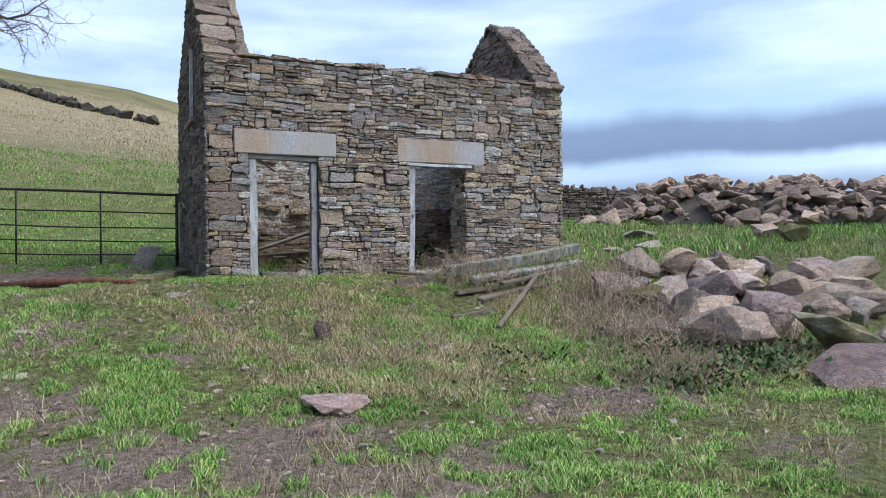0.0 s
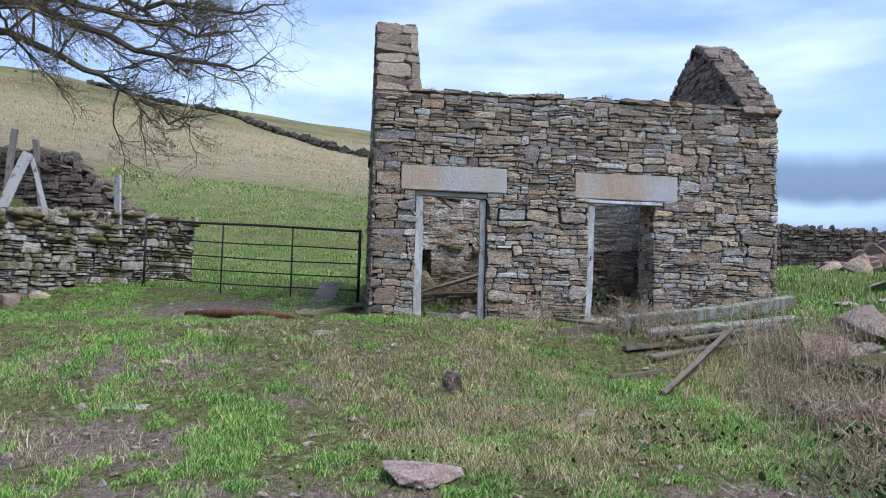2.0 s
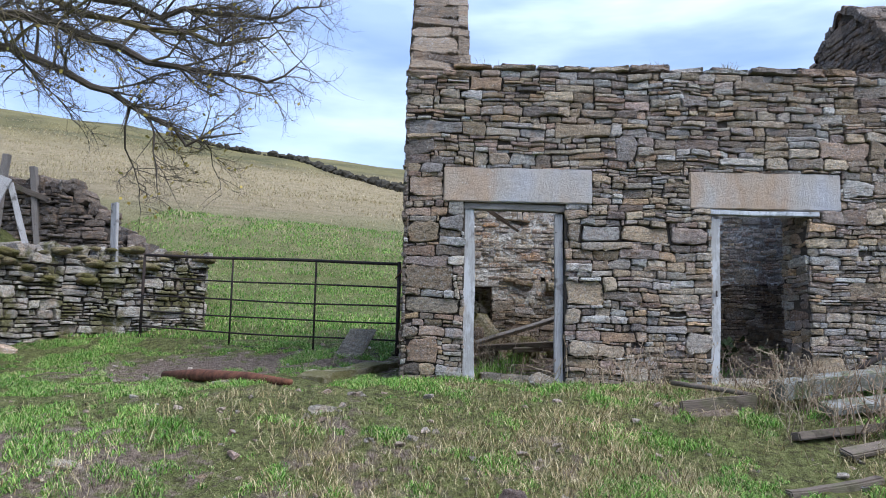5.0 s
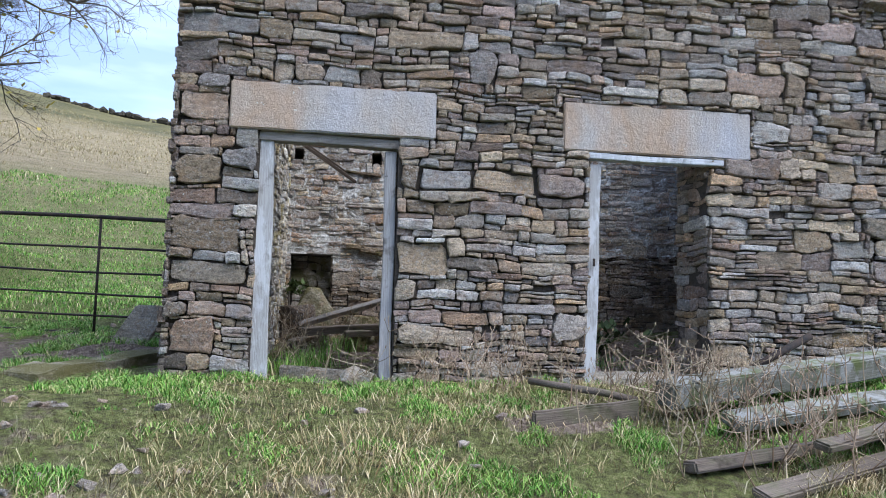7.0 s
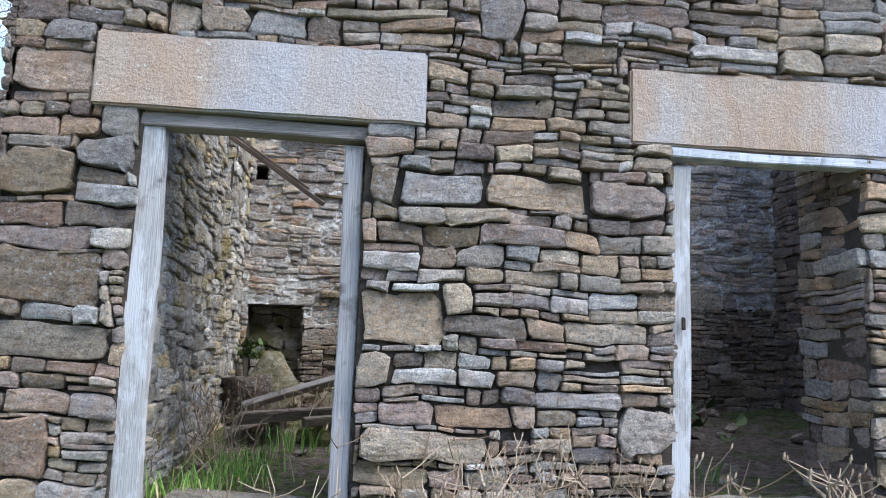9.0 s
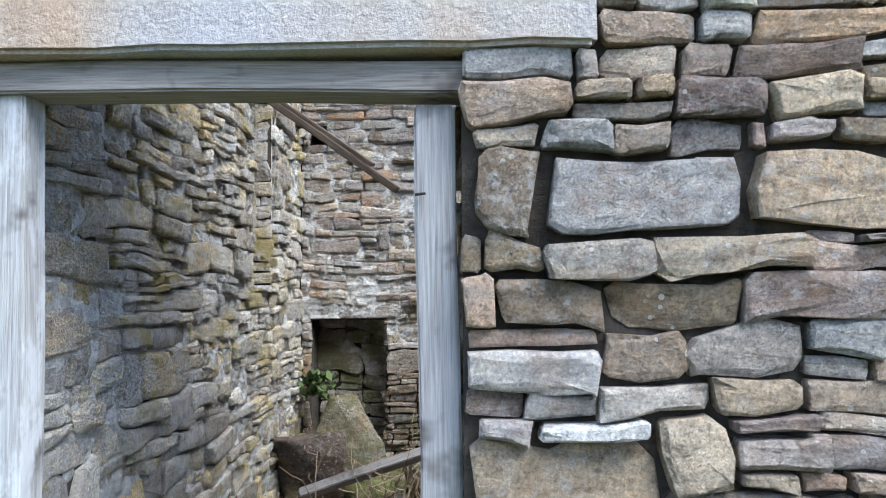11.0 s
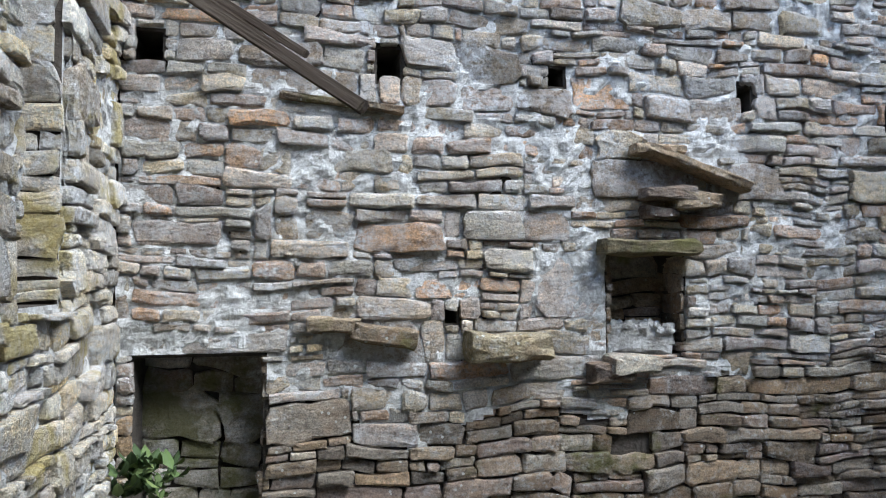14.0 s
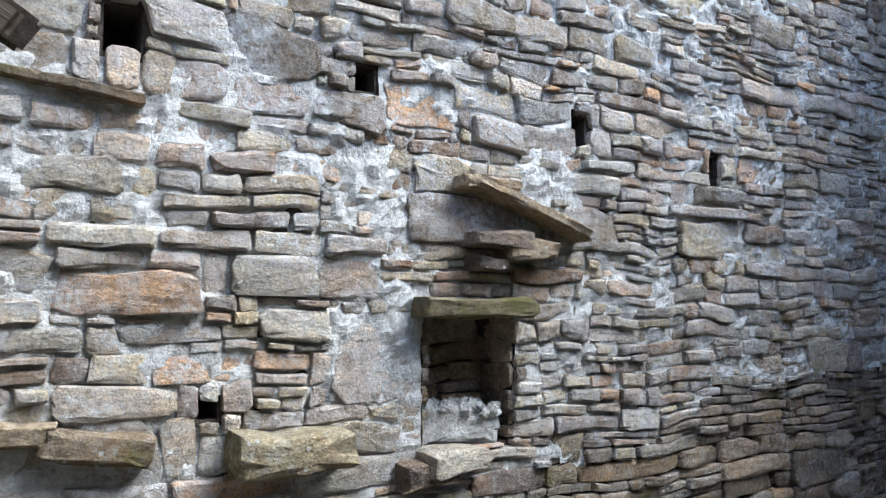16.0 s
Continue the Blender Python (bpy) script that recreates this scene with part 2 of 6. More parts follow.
def wood_material(name, c0, c1, c2, along="z", moss=0.0, paint=0.0):
    m = Mat(name, 0.85)
    s = {"z": (95, 95, 2.6), "x": (2.6, 95, 95), "y": (95, 2.6, 95)}[along]
    grain = m.noise(1.6, 6, 0.65, m.space(*s, local=True))
    col = m.ramp(grain, [(0.25, c0), (0.5, c1), (0.75, c2)])
    col = m.mix(m.mask(m.noise(7, 3), 0.6, 0.75), col, tuple(v * 0.5 for v in c0))
    if moss:
        col = m.mix(m.math("MULTIPLY", m.mask(m.noise(5, 5, 0.6), 0.5, 0.62), moss), col, (0.10, 0.12, 0.04))
    if paint:
        col = m.mix(m.math("MULTIPLY", m.mask(m.noise(9, 5, 0.7, m.space(1, 1, 0.35)), 0.48, 0.56), paint), col, (0.62, 0.64, 0.66))
    m.bump(grain, 0.004, 1.0)
    return m.done(col)


M_POST = wood_material("silvered_timber", (0.20, 0.18, 0.165), (0.36, 0.35, 0.345), (0.50, 0.50, 0.51), "z")
M_POSTP = wood_material("flaking_painted_timber", (0.20, 0.185, 0.17), (0.38, 0.375, 0.365), (0.50, 0.50, 0.49), "z", 0, 0.55)
M_POSTD = wood_material("brown_weathered_timber", (0.13, 0.11, 0.095), (0.24, 0.21, 0.185), (0.33, 0.30, 0.28), "z")
M_HEAD = wood_material("silvered_timber_head", (0.15, 0.13, 0.115), (0.27, 0.245, 0.225), (0.38, 0.36, 0.34), "x")
M_HEADP = wood_material("painted_timber_head", (0.22, 0.22, 0.22), (0.44, 0.46, 0.48), (0.55, 0.58, 0.60), "x", 0, 0.9)
M_BEAM = wood_material("mossy_old_beam", (0.075, 0.07, 0.05), (0.16, 0.155, 0.125), (0.27, 0.27, 0.24), "x", 0.9, 0.22)
M_PLANK = wood_material("rotten_plank", (0.07, 0.055, 0.045), (0.15, 0.12, 0.095), (0.25, 0.21, 0.17), "x", 0.3)
M_RAFTER = wood_material("dark_rafter", (0.05, 0.038, 0.03), (0.11, 0.085, 0.068), (0.19, 0.155, 0.125), "x")


def rust_material(name, c0, c1):
    m = Mat(name, 0.8)
    m.b.inputs["Metallic"].default_value = 0.15
    col = m.ramp(m.noise(12, 6, 0.65), [(0.35, c0), (0.65, c1)])
    m.bump(m.noise(60, 4), 0.002, 0.6)
    return m.done(col)


M_GATE = rust_material("old_gate_steel", (0.018, 0.018, 0.018), (0.06, 0.042, 0.034))
M_RUST = rust_material("rusted_iron", (0.07, 0.03, 0.018), (0.20, 0.085, 0.05))


def ground_material():
    m = Mat("pasture_ground", 0.95)
    big = m.noise(0.55, 5, 0.6)
    mid = m.noise(3.2, 6, 0.65)
    fine = m.noise(45, 5, 0.7)
    mud = m.ramp(m.noise(16, 8, 0.78), [(0.34, (0.0715, 0.052, 0.039)), (0.47, (0.215, 0.159, 0.124)), (0.58, (0.325, 0.254, 0.195)), (0.68, (0.468, 0.39, 0.325))])
    green = m.ramp(m.noise(13, 8, 0.8), [(0.34, (0.042, 0.0378, 0.0196)), (0.45, (0.119, 0.112, 0.0448)), (0.54, (0.182, 0.21, 0.063)), (0.62, (0.28, 0.259, 0.119)), (0.72, (0.476, 0.392, 0.238))])
    g = m.mask(m.math("ADD", m.math("MULTIPLY", big, 0.6), m.math("MULTIPLY", mid, 0.4)), 0.39, 0.45)
    sep = m.n("SeparateXYZ")
    m.link(m.tc, sep.inputs[0])
    worn = None
    edge = m.math("MULTIPLY", m.math("SUBTRACT", m.noise(4.2, 7, 0.75), 0.5), 5.0)
    for cx, cy, rx, ry in ((-2.2, 1.9, 3.0, 1.6), (-1.0, -6.9, 2.0, 1.0), (-2.6, -5.2, 1.5, 0.9), (3.1, -6.6, 1.6, 0.7), (0.2, -8.0, 1.8, 0.8), (3.0, -1.5, 0.5, 0.2), (-2.8, -2.9, 1.6, 0.8), (3.5, 2.2, 2.9, 2.0)):
        q = m.math("ADD", m.math("POWER", m.math("DIVIDE", m.math("SUBTRACT", sep.outputs["X"], cx), rx), 2), m.math("POWER", m.math("DIVIDE", m.math("SUBTRACT", sep.outputs["Y"], cy), ry), 2))
        q = m.mask(m.math("ADD", q, edge), 0.85, 0.45)
        worn = q if worn is None else m.math("MAXIMUM", worn, q)
    near = m.mix(m.math("MULTIPLY", g, m.math("SUBTRACT", 1.0, worn)), mud, green)
    # the pasture beyond the gate: close green turf below, bleached rough grass above
    turf = m.ramp(m.noise(1.3, 8, 0.78), [(0.3, (0.10, 0.13, 0.032)), (0.5, (0.17, 0.195, 0.06)), (0.7, (0.29, 0.27, 0.12))])
    pale = m.mask(m.noise(5.5, 3, 0.5), 0.70, 0.73)
    turf = m.mix(m.math("MULTIPLY", pale, 0.8), turf, (0.42, 0.40, 0.30))
    rough = m.ramp(m.noise(0.6, 8, 0.75, m.space(1, 1, 0.3)), [(0.3, (0.20, 0.165, 0.085)), (0.5, (0.33, 0.265, 0.15)), (0.7, (0.42, 0.34, 0.21))])
    up = m.math("ADD", sep.outputs["Z"], m.math("MULTIPLY", m.math("SUBTRACT", m.noise(0.07, 4), 0.5), 7))
    far = m.mix(m.mask(up, 1.6, 9.5), turf, rough)
    moor = m.ramp(m.noise(0.08, 6), [(0.35, (0.10, 0.095, 0.04)), (0.6, (0.21, 0.18, 0.075))])
    far = m.mix(m.mask(up, 22, 32), far, moor)
    field = m.mask(m.math("ADD", sep.outputs["Y"], m.math("MULTIPLY", m.noise(1.5, 3), 1.0)), 4.6, 6.0)
    col = m.mix(field, near, far)
    b = m.bump(m.noise(7, 8, 0.78), 0.22, 1.0)
    m.bump(fine, 0.045, 1.0, b)
    return m.done(col)


M_GROUND = ground_material()


def blade_material(name, stops, rough=0.7):
    m = Mat(name, rough)
    col = m.ramp(m.rand(), stops)
    col = m.mix(1.0, col, m.ramp(m.noise(1.2, 3), [(0.35, (0.75, 0.8, 0.7)), (0.65, (1.2, 1.15, 1.1))]), "MULTIPLY")
    m.b.inputs["Subsurface Weight"].default_value = 0.0
    return m.done(col)


M_GRASS = blade_material("green_grass", [(0, (0.0517, 0.132, 0.0253)), (0.3, (0.115, 0.27, 0.0403)), (0.6, (0.196, 0.38, 0.069)), (0.82, (0.31, 0.425, 0.115)), (0.92, (0.46, 0.414, 0.218)), (1, (0.598, 0.517, 0.333))])
M_STRAW = blade_material("bleached_grass", [(0, (0.172, 0.132, 0.0633)), (0.4, (0.345, 0.282, 0.144)), (0.75, (0.506, 0.425, 0.259)), (0.9, (0.62, 0.54, 0.368)), (1, (0.23, 0.149, 0.069))])
M_WEED = blade_material("dead_weed_stems", [(0, (0.16, 0.105, 0.07)), (0.5, (0.30, 0.225, 0.16)), (1, (0.44, 0.36, 0.27))])
M_LEAF = blade_material("dark_weed_leaves", [(0, (0.035, 0.055, 0.022)), (0.6, (0.06, 0.095, 0.03)), (1, (0.11, 0.14, 0.05))])
M_YLEAF = blade_material("autumn_leaves", [(0, (0.30, 0.22, 0.05)), (0.6, (0.42, 0.33, 0.07)), (1, (0.24, 0.22, 0.06))])
M_BARK = stone_material("lichened_bark", [(0, (0.15, 0.125, 0.10)), (1, (0.19, 0.165, 0.13))], 0.5, 0.25)
M_TWIG = blade_material("bare_twigs", [(0, (0.075, 0.062, 0.052)), (0.7, (0.125, 0.105, 0.085)), (1, (0.20, 0.165, 0.07))])


# ---- small tools ----
RNG = np.random.default_rng(7)


def mesh_of(name, verts, faces, mat, smooth=False):
    me = bpy.data.meshes.new(name)
    me.from_pydata([tuple(v) for v in verts], [], [tuple(f) for f in faces])
    me.materials.append(mat)
    if smooth:
        me.polygons.foreach_set("use_smooth", [True] * len(me.polygons))
    me.update()
    return me


def part(name, me, parent, label="", kind=""):
    """Links a mesh, or a bmesh made into one, as one part under a thing."""
    ob = new(name, me)
    ob.parent = parent
    return tagged(ob, label, kind=kind)


def bm_mesh(name, bm, mat, smooth=False):
    me = bpy.data.meshes.new(name)
    bm.normal_update()
    bm.to_mesh(me)
    bm.free()
    me.materials.append(mat)
    if smooth:
        me.polygons.foreach_set("use_smooth", [True] * len(me.polygons))
    return me


def lerp(t, tab):
    if t <= tab[0][0]:
        return tab[0][1]
    for (a, u), (b, v) in zip(tab, tab[1:]):
        if t <= b:
            return u + (v - u) * (t - a) / (b - a)
    return tab[-1][1]


def sm(a, b, t):
    t = min(1, max(0, (t - a) / (b - a)))
    return t * t * (3 - 2 * t)


# heights of the ground: along the way to the house, and the hill's crest by bearing
PROF = [(-40, -.95), (-12.5, -1.02), (-8, -1.2), (-6.2, -1.12), (-4.8, -.95), (-3.8, -.77), (-2.4, -.38), (-1.4, -.14), (-.6, -.08), (0, -.06), (1.5, 0.0), (3.2, .15), (4.5, .3), (7, .6)]
CREST = [(-180, 4), (-100, 13), (-60, 14.5), (-31, 13.9), (-24, 14.0), (-15.5, 13.2), (-10, 12.9), (-5, 12.4), (1, 11.9), (31, 5.2), (37.4, 4.0), (50, 2.4), (70, 1.2), (100, .8), (180, 1)]


def ground_z(x, y):
    z = lerp(y, PROF)
    z -= 0.16 * sm(-1, -3.5, x) * sm(-3, 0, y) * (1 - sm(2, 5, y))
    z += 0.075 * max(0, x - 4) * sm(-9, -1, y) * (1 - .5 * sm(14, 40, x))
    edge = -7.6 + 1.6 * sm(4, 6, y)
    z += (1.5 * sm(edge, edge - 1, x) + 0.45 * min(8, max(0, -x - 8))) * sm(-1.5, 1.5, y) * (1 - sm(17, 34, -x)) * (1 - sm(9, 20, y))
    dx, dy = x - .5, y + 12
    r, az = math.hypot(dx, dy), math.degrees(math.atan2(dx, dy))
    el = math.tan(radians(lerp(az, CREST)))
    if r > 19:
        far = 190.0
        s = sm(19, 45, r)
        h = .45 + el * far * ((r - 8) / (far - 8)) ** 1.25 if r < far else .45 + el * far * max(.3, 1 - (r - far) / 600)
        z = z * (1 - s) + h * s
    return z


def rough_z(x, y):
    """The ground with its humps."""
    v = Vector((x, y, 0))
    a = 1.0 if -20 < x < 30 and -20 < y < 20 else 0.0
    inside = 0.2 < x < 6.7 and 0.0 < y < 4.2
    d = 0.05 * noise.noise(v * 1.1) + 0.04 * noise.noise(v * 3.1) + 0.022 * noise.noise(v * 7.0)
    if y > 5:
        d += 0.12 * noise.noise(v * 0.35)
    return ground_z(x, y) + d * a * (0.4 if inside else 1.0) + (1 - a) * 0.6 * noise.noise(v * 0.06)


def axis(lo, hi, step, end, grow):
    mid = list(np.arange(lo, hi + step / 2, step))
    s, a, b = step, lo, hi
    left, right = [], []
    while a > -end:
        s *= grow
        a -= s
        left.append(a)
    s = step
    while b < end:
        s *= grow
        b += s
        right.append(b)
    return left[::-1] + mid + right


def build_ground():
    xs, ys = axis(-6, 9, 0.11, 1600, 1.085), axis(-10, 4.6, 0.11, 1600, 1.085)
    verts = [(x, y, rough_z(x, y)) for y in ys for x in xs]
    w = len(xs)
    faces = [(j * w + i, j * w + i + 1, (j + 1) * w + i + 1, (j + 1) * w + i) for j in range(len(ys) - 1) for i in range(w - 1)]
    g = new("ground", mesh_of("ground", verts, faces, M_GROUND, True))
    return tagged(g, "muddy grass ground rising to a pale hillside pasture", "ground", kind="structure")


GROUND = build_ground()


# ---- masonry ----
def stone_shape(rng, w, h, d, chip=0.25):
    """One rough split stone: back on y = 0, face towards -y, about the middle of its width and height."""
    k = min(w, h)
    nx = int(np.clip(round(w / 0.085), 2, 5))
    nz = int(np.clip(round(h / 0.075), 1, 3))
    ring = []
    for (ax, az), (bx, bz), m in (((-1, -1), (1, -1), nx), ((1, -1), (1, 1), nz), ((1, 1), (-1, 1), nx), ((-1, 1), (-1, -1), nz)):
        c = rng.uniform(0.05, 0.30) * k * (2 if rng.random() < chip else 1)
        length = w if az == bz else h
        ts = [min(0.3, c / length)] + [(i + rng.uniform(-0.3, 0.3)) / m for i in range(1, m)] + [1 - min(0.3, rng.uniform(0.03, 0.22) * k / length)]
        ring += [((ax + (bx - ax) * t) * w / 2, (az + (bz - az) * t) * h / 2) for t in ts]
    ring = np.array(ring)
    n = len(ring)
    ring += rng.normal(0, 0.045 * k, ring.shape)
    ring[:, 1] *= 1 + rng.normal(0, 0.10) * ring[:, 0] / w * 2
    lean = rng.normal(0, 0.05)
    ring[:, 1] += ring[:, 0] * lean * min(1, 1.2 * h / w)
    ins = np.minimum(0.007, 0.10 * k) * rng.uniform(0.3, 2.2, (n, 1))
    r2 = ring - np.sign(ring) * ins
    r3 = ring * rng.uniform(0.38, 0.72, (n, 1))
    tilt = rng.normal(0, 0.07, 2)
    y1 = -d * rng.uniform(0.70, 0.92, n)
    y2 = -d * rng.uniform(0.90, 1.02, n)
    y3 = -d - rng.uniform(-0.5, 1.0, n) * 0.025 * min(k, 0.13)
    V = np.zeros((4 * n + 1, 3))
    for i, (r, yy) in enumerate(((ring, np.zeros(n)), (ring, y1), (r2, y2), (r3, y3))):
        V[i * n:(i + 1) * n, 0], V[i * n:(i + 1) * n, 2], V[i * n:(i + 1) * n, 1] = r[:, 0], r[:, 1], yy
    V[4 * n] = (0, y3.mean(), 0)
    front = slice(n, 4 * n + 1)
    V[front, 1] += V[front, 0] * tilt[0] + V[front, 2] * tilt[1]
    V[front, 1] = np.minimum(V[front, 1], -0.004)
    F = []
    for q in range(3):
        for i in range(n):
            j = (i + 1) % n
            F.append((q * n + i, q * n + j, (q + 1) * n + j, (q + 1) * n + i))
    for i in range(n):
        F.append((3 * n + i, 3 * n + (i + 1) % n, 4 * n))
    return V, F


def cut(rects, hole):
    """Takes a hole out of rectangles (u0, z0, u1, z1)."""
    a0, b0, a1, b1 = hole
    out = []
    for u0, z0, u1, z1 in rects:
        if u1 <= a0 or u0 >= a1 or z1 <= b0 or z0 >= b1:
            out.append((u0, z0, u1, z1))
            continue
        if u0 < a0:
            out.append((u0, z0, a0, z1))
        if u1 > a1:
            out.append((a1, z0, u1, z1))
        m0, m1 = max(u0, a0), min(u1, a1)
        if z0 < b0:
            out.append((m0, z0, m1, b0))
        if z1 > b1:
            out.append((m0, b1, m1, z1))
    return out


def coursing(rng, u0, u1, z0, z1, holes=(), h0=0.07, h1=0.19, w0=0.16, w1=0.5):
    """Random rubble brought to rough courses: rectangles of the single stones."""
    cells = []
    z = z0
    while z < z1 - 0.02:
        h = rng.uniform(h0 * 1.2, h1 * 1.25)
        if z1 - (z + h) < 0.05:
            h = z1 - z
        u = u0 - rng.uniform(0, 0.2)
        while u < u1:
            span = rng.uniform(w0 * 1.2, w1 * 1.7)
            if u1 - (u + span) < 0.12:
                span = u1 - u
            lo, hi = max(u, u0), min(u + span, u1)
            # a stretch of the course: one row of blocks, or several rows of thinner stones
            t = float(np.clip(rng.lognormal(math.log((h0 + h1) * 0.34), 0.40), 0.035, 0.3))
            k = max(1, min(4, round(h / t)))
            ts = np.cumsum(rng.uniform(0.6, 1.4, k))
            ts = [0] + list(ts / ts[-1])
            for a, b in zip(ts, ts[1:]):
                p, rh = lo, (b - a) * h
                while p < hi - 1e-6:
                    w = float(np.clip(rng.lognormal(math.log(min(w1, max(w0, rh * 2.9))), 0.42), w0 * 0.6, w1 * 1.3))
                    if hi - (p + w) < w0 * 0.6:
                        w = hi - p
                    cells.append((p, z + a * h, min(p + w, hi), z + b * h))
                    p += w
            u += span
        z += h
    for hole in holes:
        cells = cut(cells, hole)
    return [c for c in cells if c[2] - c[0] > 0.03 and c[3] - c[1] > 0.018]


def lay(owner, rng, cells, origin, u_dir, n_dir, mat, near=None, gap=0.0045, depth=(0.03, 0.06), keep=None, name="stone", limit=300):
    """Lays stones on a wall's face. near(u, z): the stretch whose stones are parts of their own; the rest is one joined part."""
    U, Nn, O = Vector(u_dir), Vector(n_dir), Vector(origin)
    base = Matrix(((U.x, -Nn.x, 0, O.x), (U.y, -Nn.y, 0, O.y), (U.z, -Nn.z, 1, O.z), (0, 0, 0, 1)))
    B = np.array(base)
    jv, jf, off, made = [], [], 0, 0
    for u0, z0, u1, z1 in cells:
        cu, cz = (u0 + u1) / 2, (z0 + z1) / 2
        if keep and not keep(cu, cz, (u1 - u0) / 2, (z1 - z0) / 2):
            continue
        w, h = max(0.025, u1 - u0 - gap * rng.uniform(0.4, 3.2)), max(0.016, z1 - z0 - gap * rng.uniform(0.2, 2.4))
        V, F = stone_shape(rng, w, h, rng.uniform(*depth))
        a = rng.normal(0, 0.018)
        x, zz = V[:, 0].copy(), V[:, 2].copy()
        V[:, 0], V[:, 2] = x * math.cos(a) - zz * math.sin(a), x * math.sin(a) + zz * math.cos(a)
        for q in range(len(V)):
            s = Vector((V[q, 0] + cu, V[q, 2] + cz, O.y + O.x))
            V[q, 2] += 0.034 * noise.noise(s * 1.7) + 0.018 * noise.noise(s * 5.5)
            V[q, 0] += 0.030 * noise.noise(s * 4.1 + Vector((9, 4, 0)))
        if rng.random() < 0.012 and u1 - u0 < 0.22:
            continue
        if near and near(cu, cz) and made < limit:
            ob = part(name, mesh_of(name, V, F, mat), owner)
            ob.matrix_basis = base @ Matrix.Translation((cu, 0, cz))
            made += 1
            continue
        V[:, 0] += cu
        V[:, 2] += cz
        jv.append(V @ B[:3, :3].T + B[:3, 3])
        jf += [tuple(i + off for i in f) for f in F]
        off += len(V)
    if jv:
        part("masonry", mesh_of("masonry", np.concatenate(jv), jf, mat), owner, kind="stuff")


def boxes_mesh(name, boxes, mat):
    bm = bmesh.new()
    for x0, y0, z0, x1, y1, z1 in boxes:
        m = Matrix.Translation(((x0 + x1) / 2, (y0 + y1) / 2, (z0 + z1) / 2)) @ Matrix.Diagonal((x1 - x0, y1 - y0, z1 - z0, 1))
        bmesh.ops.create_cube(bm, size=1, matrix=m)
    return bm_mesh(name, bm, mat)


def prism_mesh(name, outline, a0, a1, mat, axis_x=True):
    """An upright slab: outline in (y, z), from x = a0 to a1."""
    n = len(outline)
    verts = [(a0, y, z) for y, z in outline] + [(a1, y, z) for y, z in outline]
    faces = [tuple(range(n))[::-1], tuple(range(n, 2 * n))] + [(i, (i + 1) % n, n + (i + 1) % n, n + i) for i in range(n)]
    me = mesh_of(name, verts, faces, mat)
    bm = bmesh.new()
    bm.from_mesh(me)
    bmesh.ops.recalc_face_normals(bm, faces=bm.faces)
    bm.to_mesh(me)
    bm.free()
    return me


def inside_poly(poly):
    def test(u, z, du=0.0, dz=0.0):
        for pu, pz in ((u, z + dz * 0.6), (u - du * 0.5, z), (u + du * 0.5, z)):
            c = False
            for (a, b), (e, f) in zip(poly, poly[1:] + poly[:1]):
                if (b > pz) != (f > pz) and pu < (e - a) * (pz - b) / (f - b) + a:
                    c = not c
            if not c:
                return False
        return True
    return test


R = 0.04   # how far the mortar lies behind the stones' bed
T = 0.62   # thickness of the walls
XR = 6.97  # the house's width
YB = 3.61  # inner face of the back wall
XL = 0.71  # inner face of the west gable
IX, IZ = 0.065, -0.157  # where the back wall's pattern begins
TOP = 3.66
D1 = (0.72, 1.90)
D2 = (3.62, 4.76)
SKEW = 0.01   # the west face runs out of square

front = new("wall_front", boxes_mesh("wall_front", [
    (0.04, R, -0.5, D1[0], T, TOP), (D1[1], R, -0.5, D2[0], T, TOP), (D2[1], R, -0.5, XR - 0.04, T, TOP),
    (D1[0], R, 2.448, D1[1], T, TOP), (D2[0], R, 2.455, D2[1], T, TOP)], M_GAP))
tagged(front, "roofless coursed rubble sandstone front wall with two doorways", "wall", kind="structure")
NICHE1, NICHE2 = (0.70, -0.5, 1.24, 1.40), (2.88, 1.36, 3.28, 1.86)
HOLES = [(0.68, 2.68, 0.80, 2.82), (1.74, 2.66, 1.85, 2.81), (2.57, 2.68, 2.66, 2.77), (3.62, 2.60, 3.70, 2.73), (4.52, 2.50, 4.60, 2.66), (2.06, 1.53, 2.12, 1.60)]


def pierced(x0, x1, z0, z1, holes):
    """The face layer of the back wall, left out where the holes are."""
    us = sorted({x0, x1} | {v for h in holes for v in (h[0], h[2])})
    out = []
    for a, b in zip(us, us[1:]):
        z = z0
        for h in sorted((h for h in holes if h[0] <= a and b <= h[2]), key=lambda h: h[1]):
            if h[1] > z:
                out.append((a, YB + R, z, b, YB + 0.31, h[1]))
            z = h[3]
        out.append((a, YB + R, z, b, YB + 0.31, z1))
    return out


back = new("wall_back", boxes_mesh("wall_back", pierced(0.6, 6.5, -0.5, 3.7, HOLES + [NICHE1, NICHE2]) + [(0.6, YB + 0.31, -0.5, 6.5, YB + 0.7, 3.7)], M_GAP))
back.data.transform(Matrix.Translation((IX, 0, IZ)))
tagged(back, "inner back wall of limewashed rubble with a niche and blocked hatch", "wall", kind="structure")

GL = [(0.0, -0.5), (0.0, 3.58), (0.28, 3.72), (0.9, 4.4), (1.75, 5.2), (2.15, 5.56), (2.5, 5.5), (3.4, 4.65), (4.3, 3.8), (4.3, -0.5)]
GR = [(0.0, -0.5), (0.0, 3.62), (0.2, 3.9), (1.05, 4.72), (1.6, 5.22), (1.9, 5.38), (2.15, 5.22), (2.7, 4.88), (3.07, 4.55), (3.6, 4.15), (4.3, 3.8), (4.3, -0.5)]


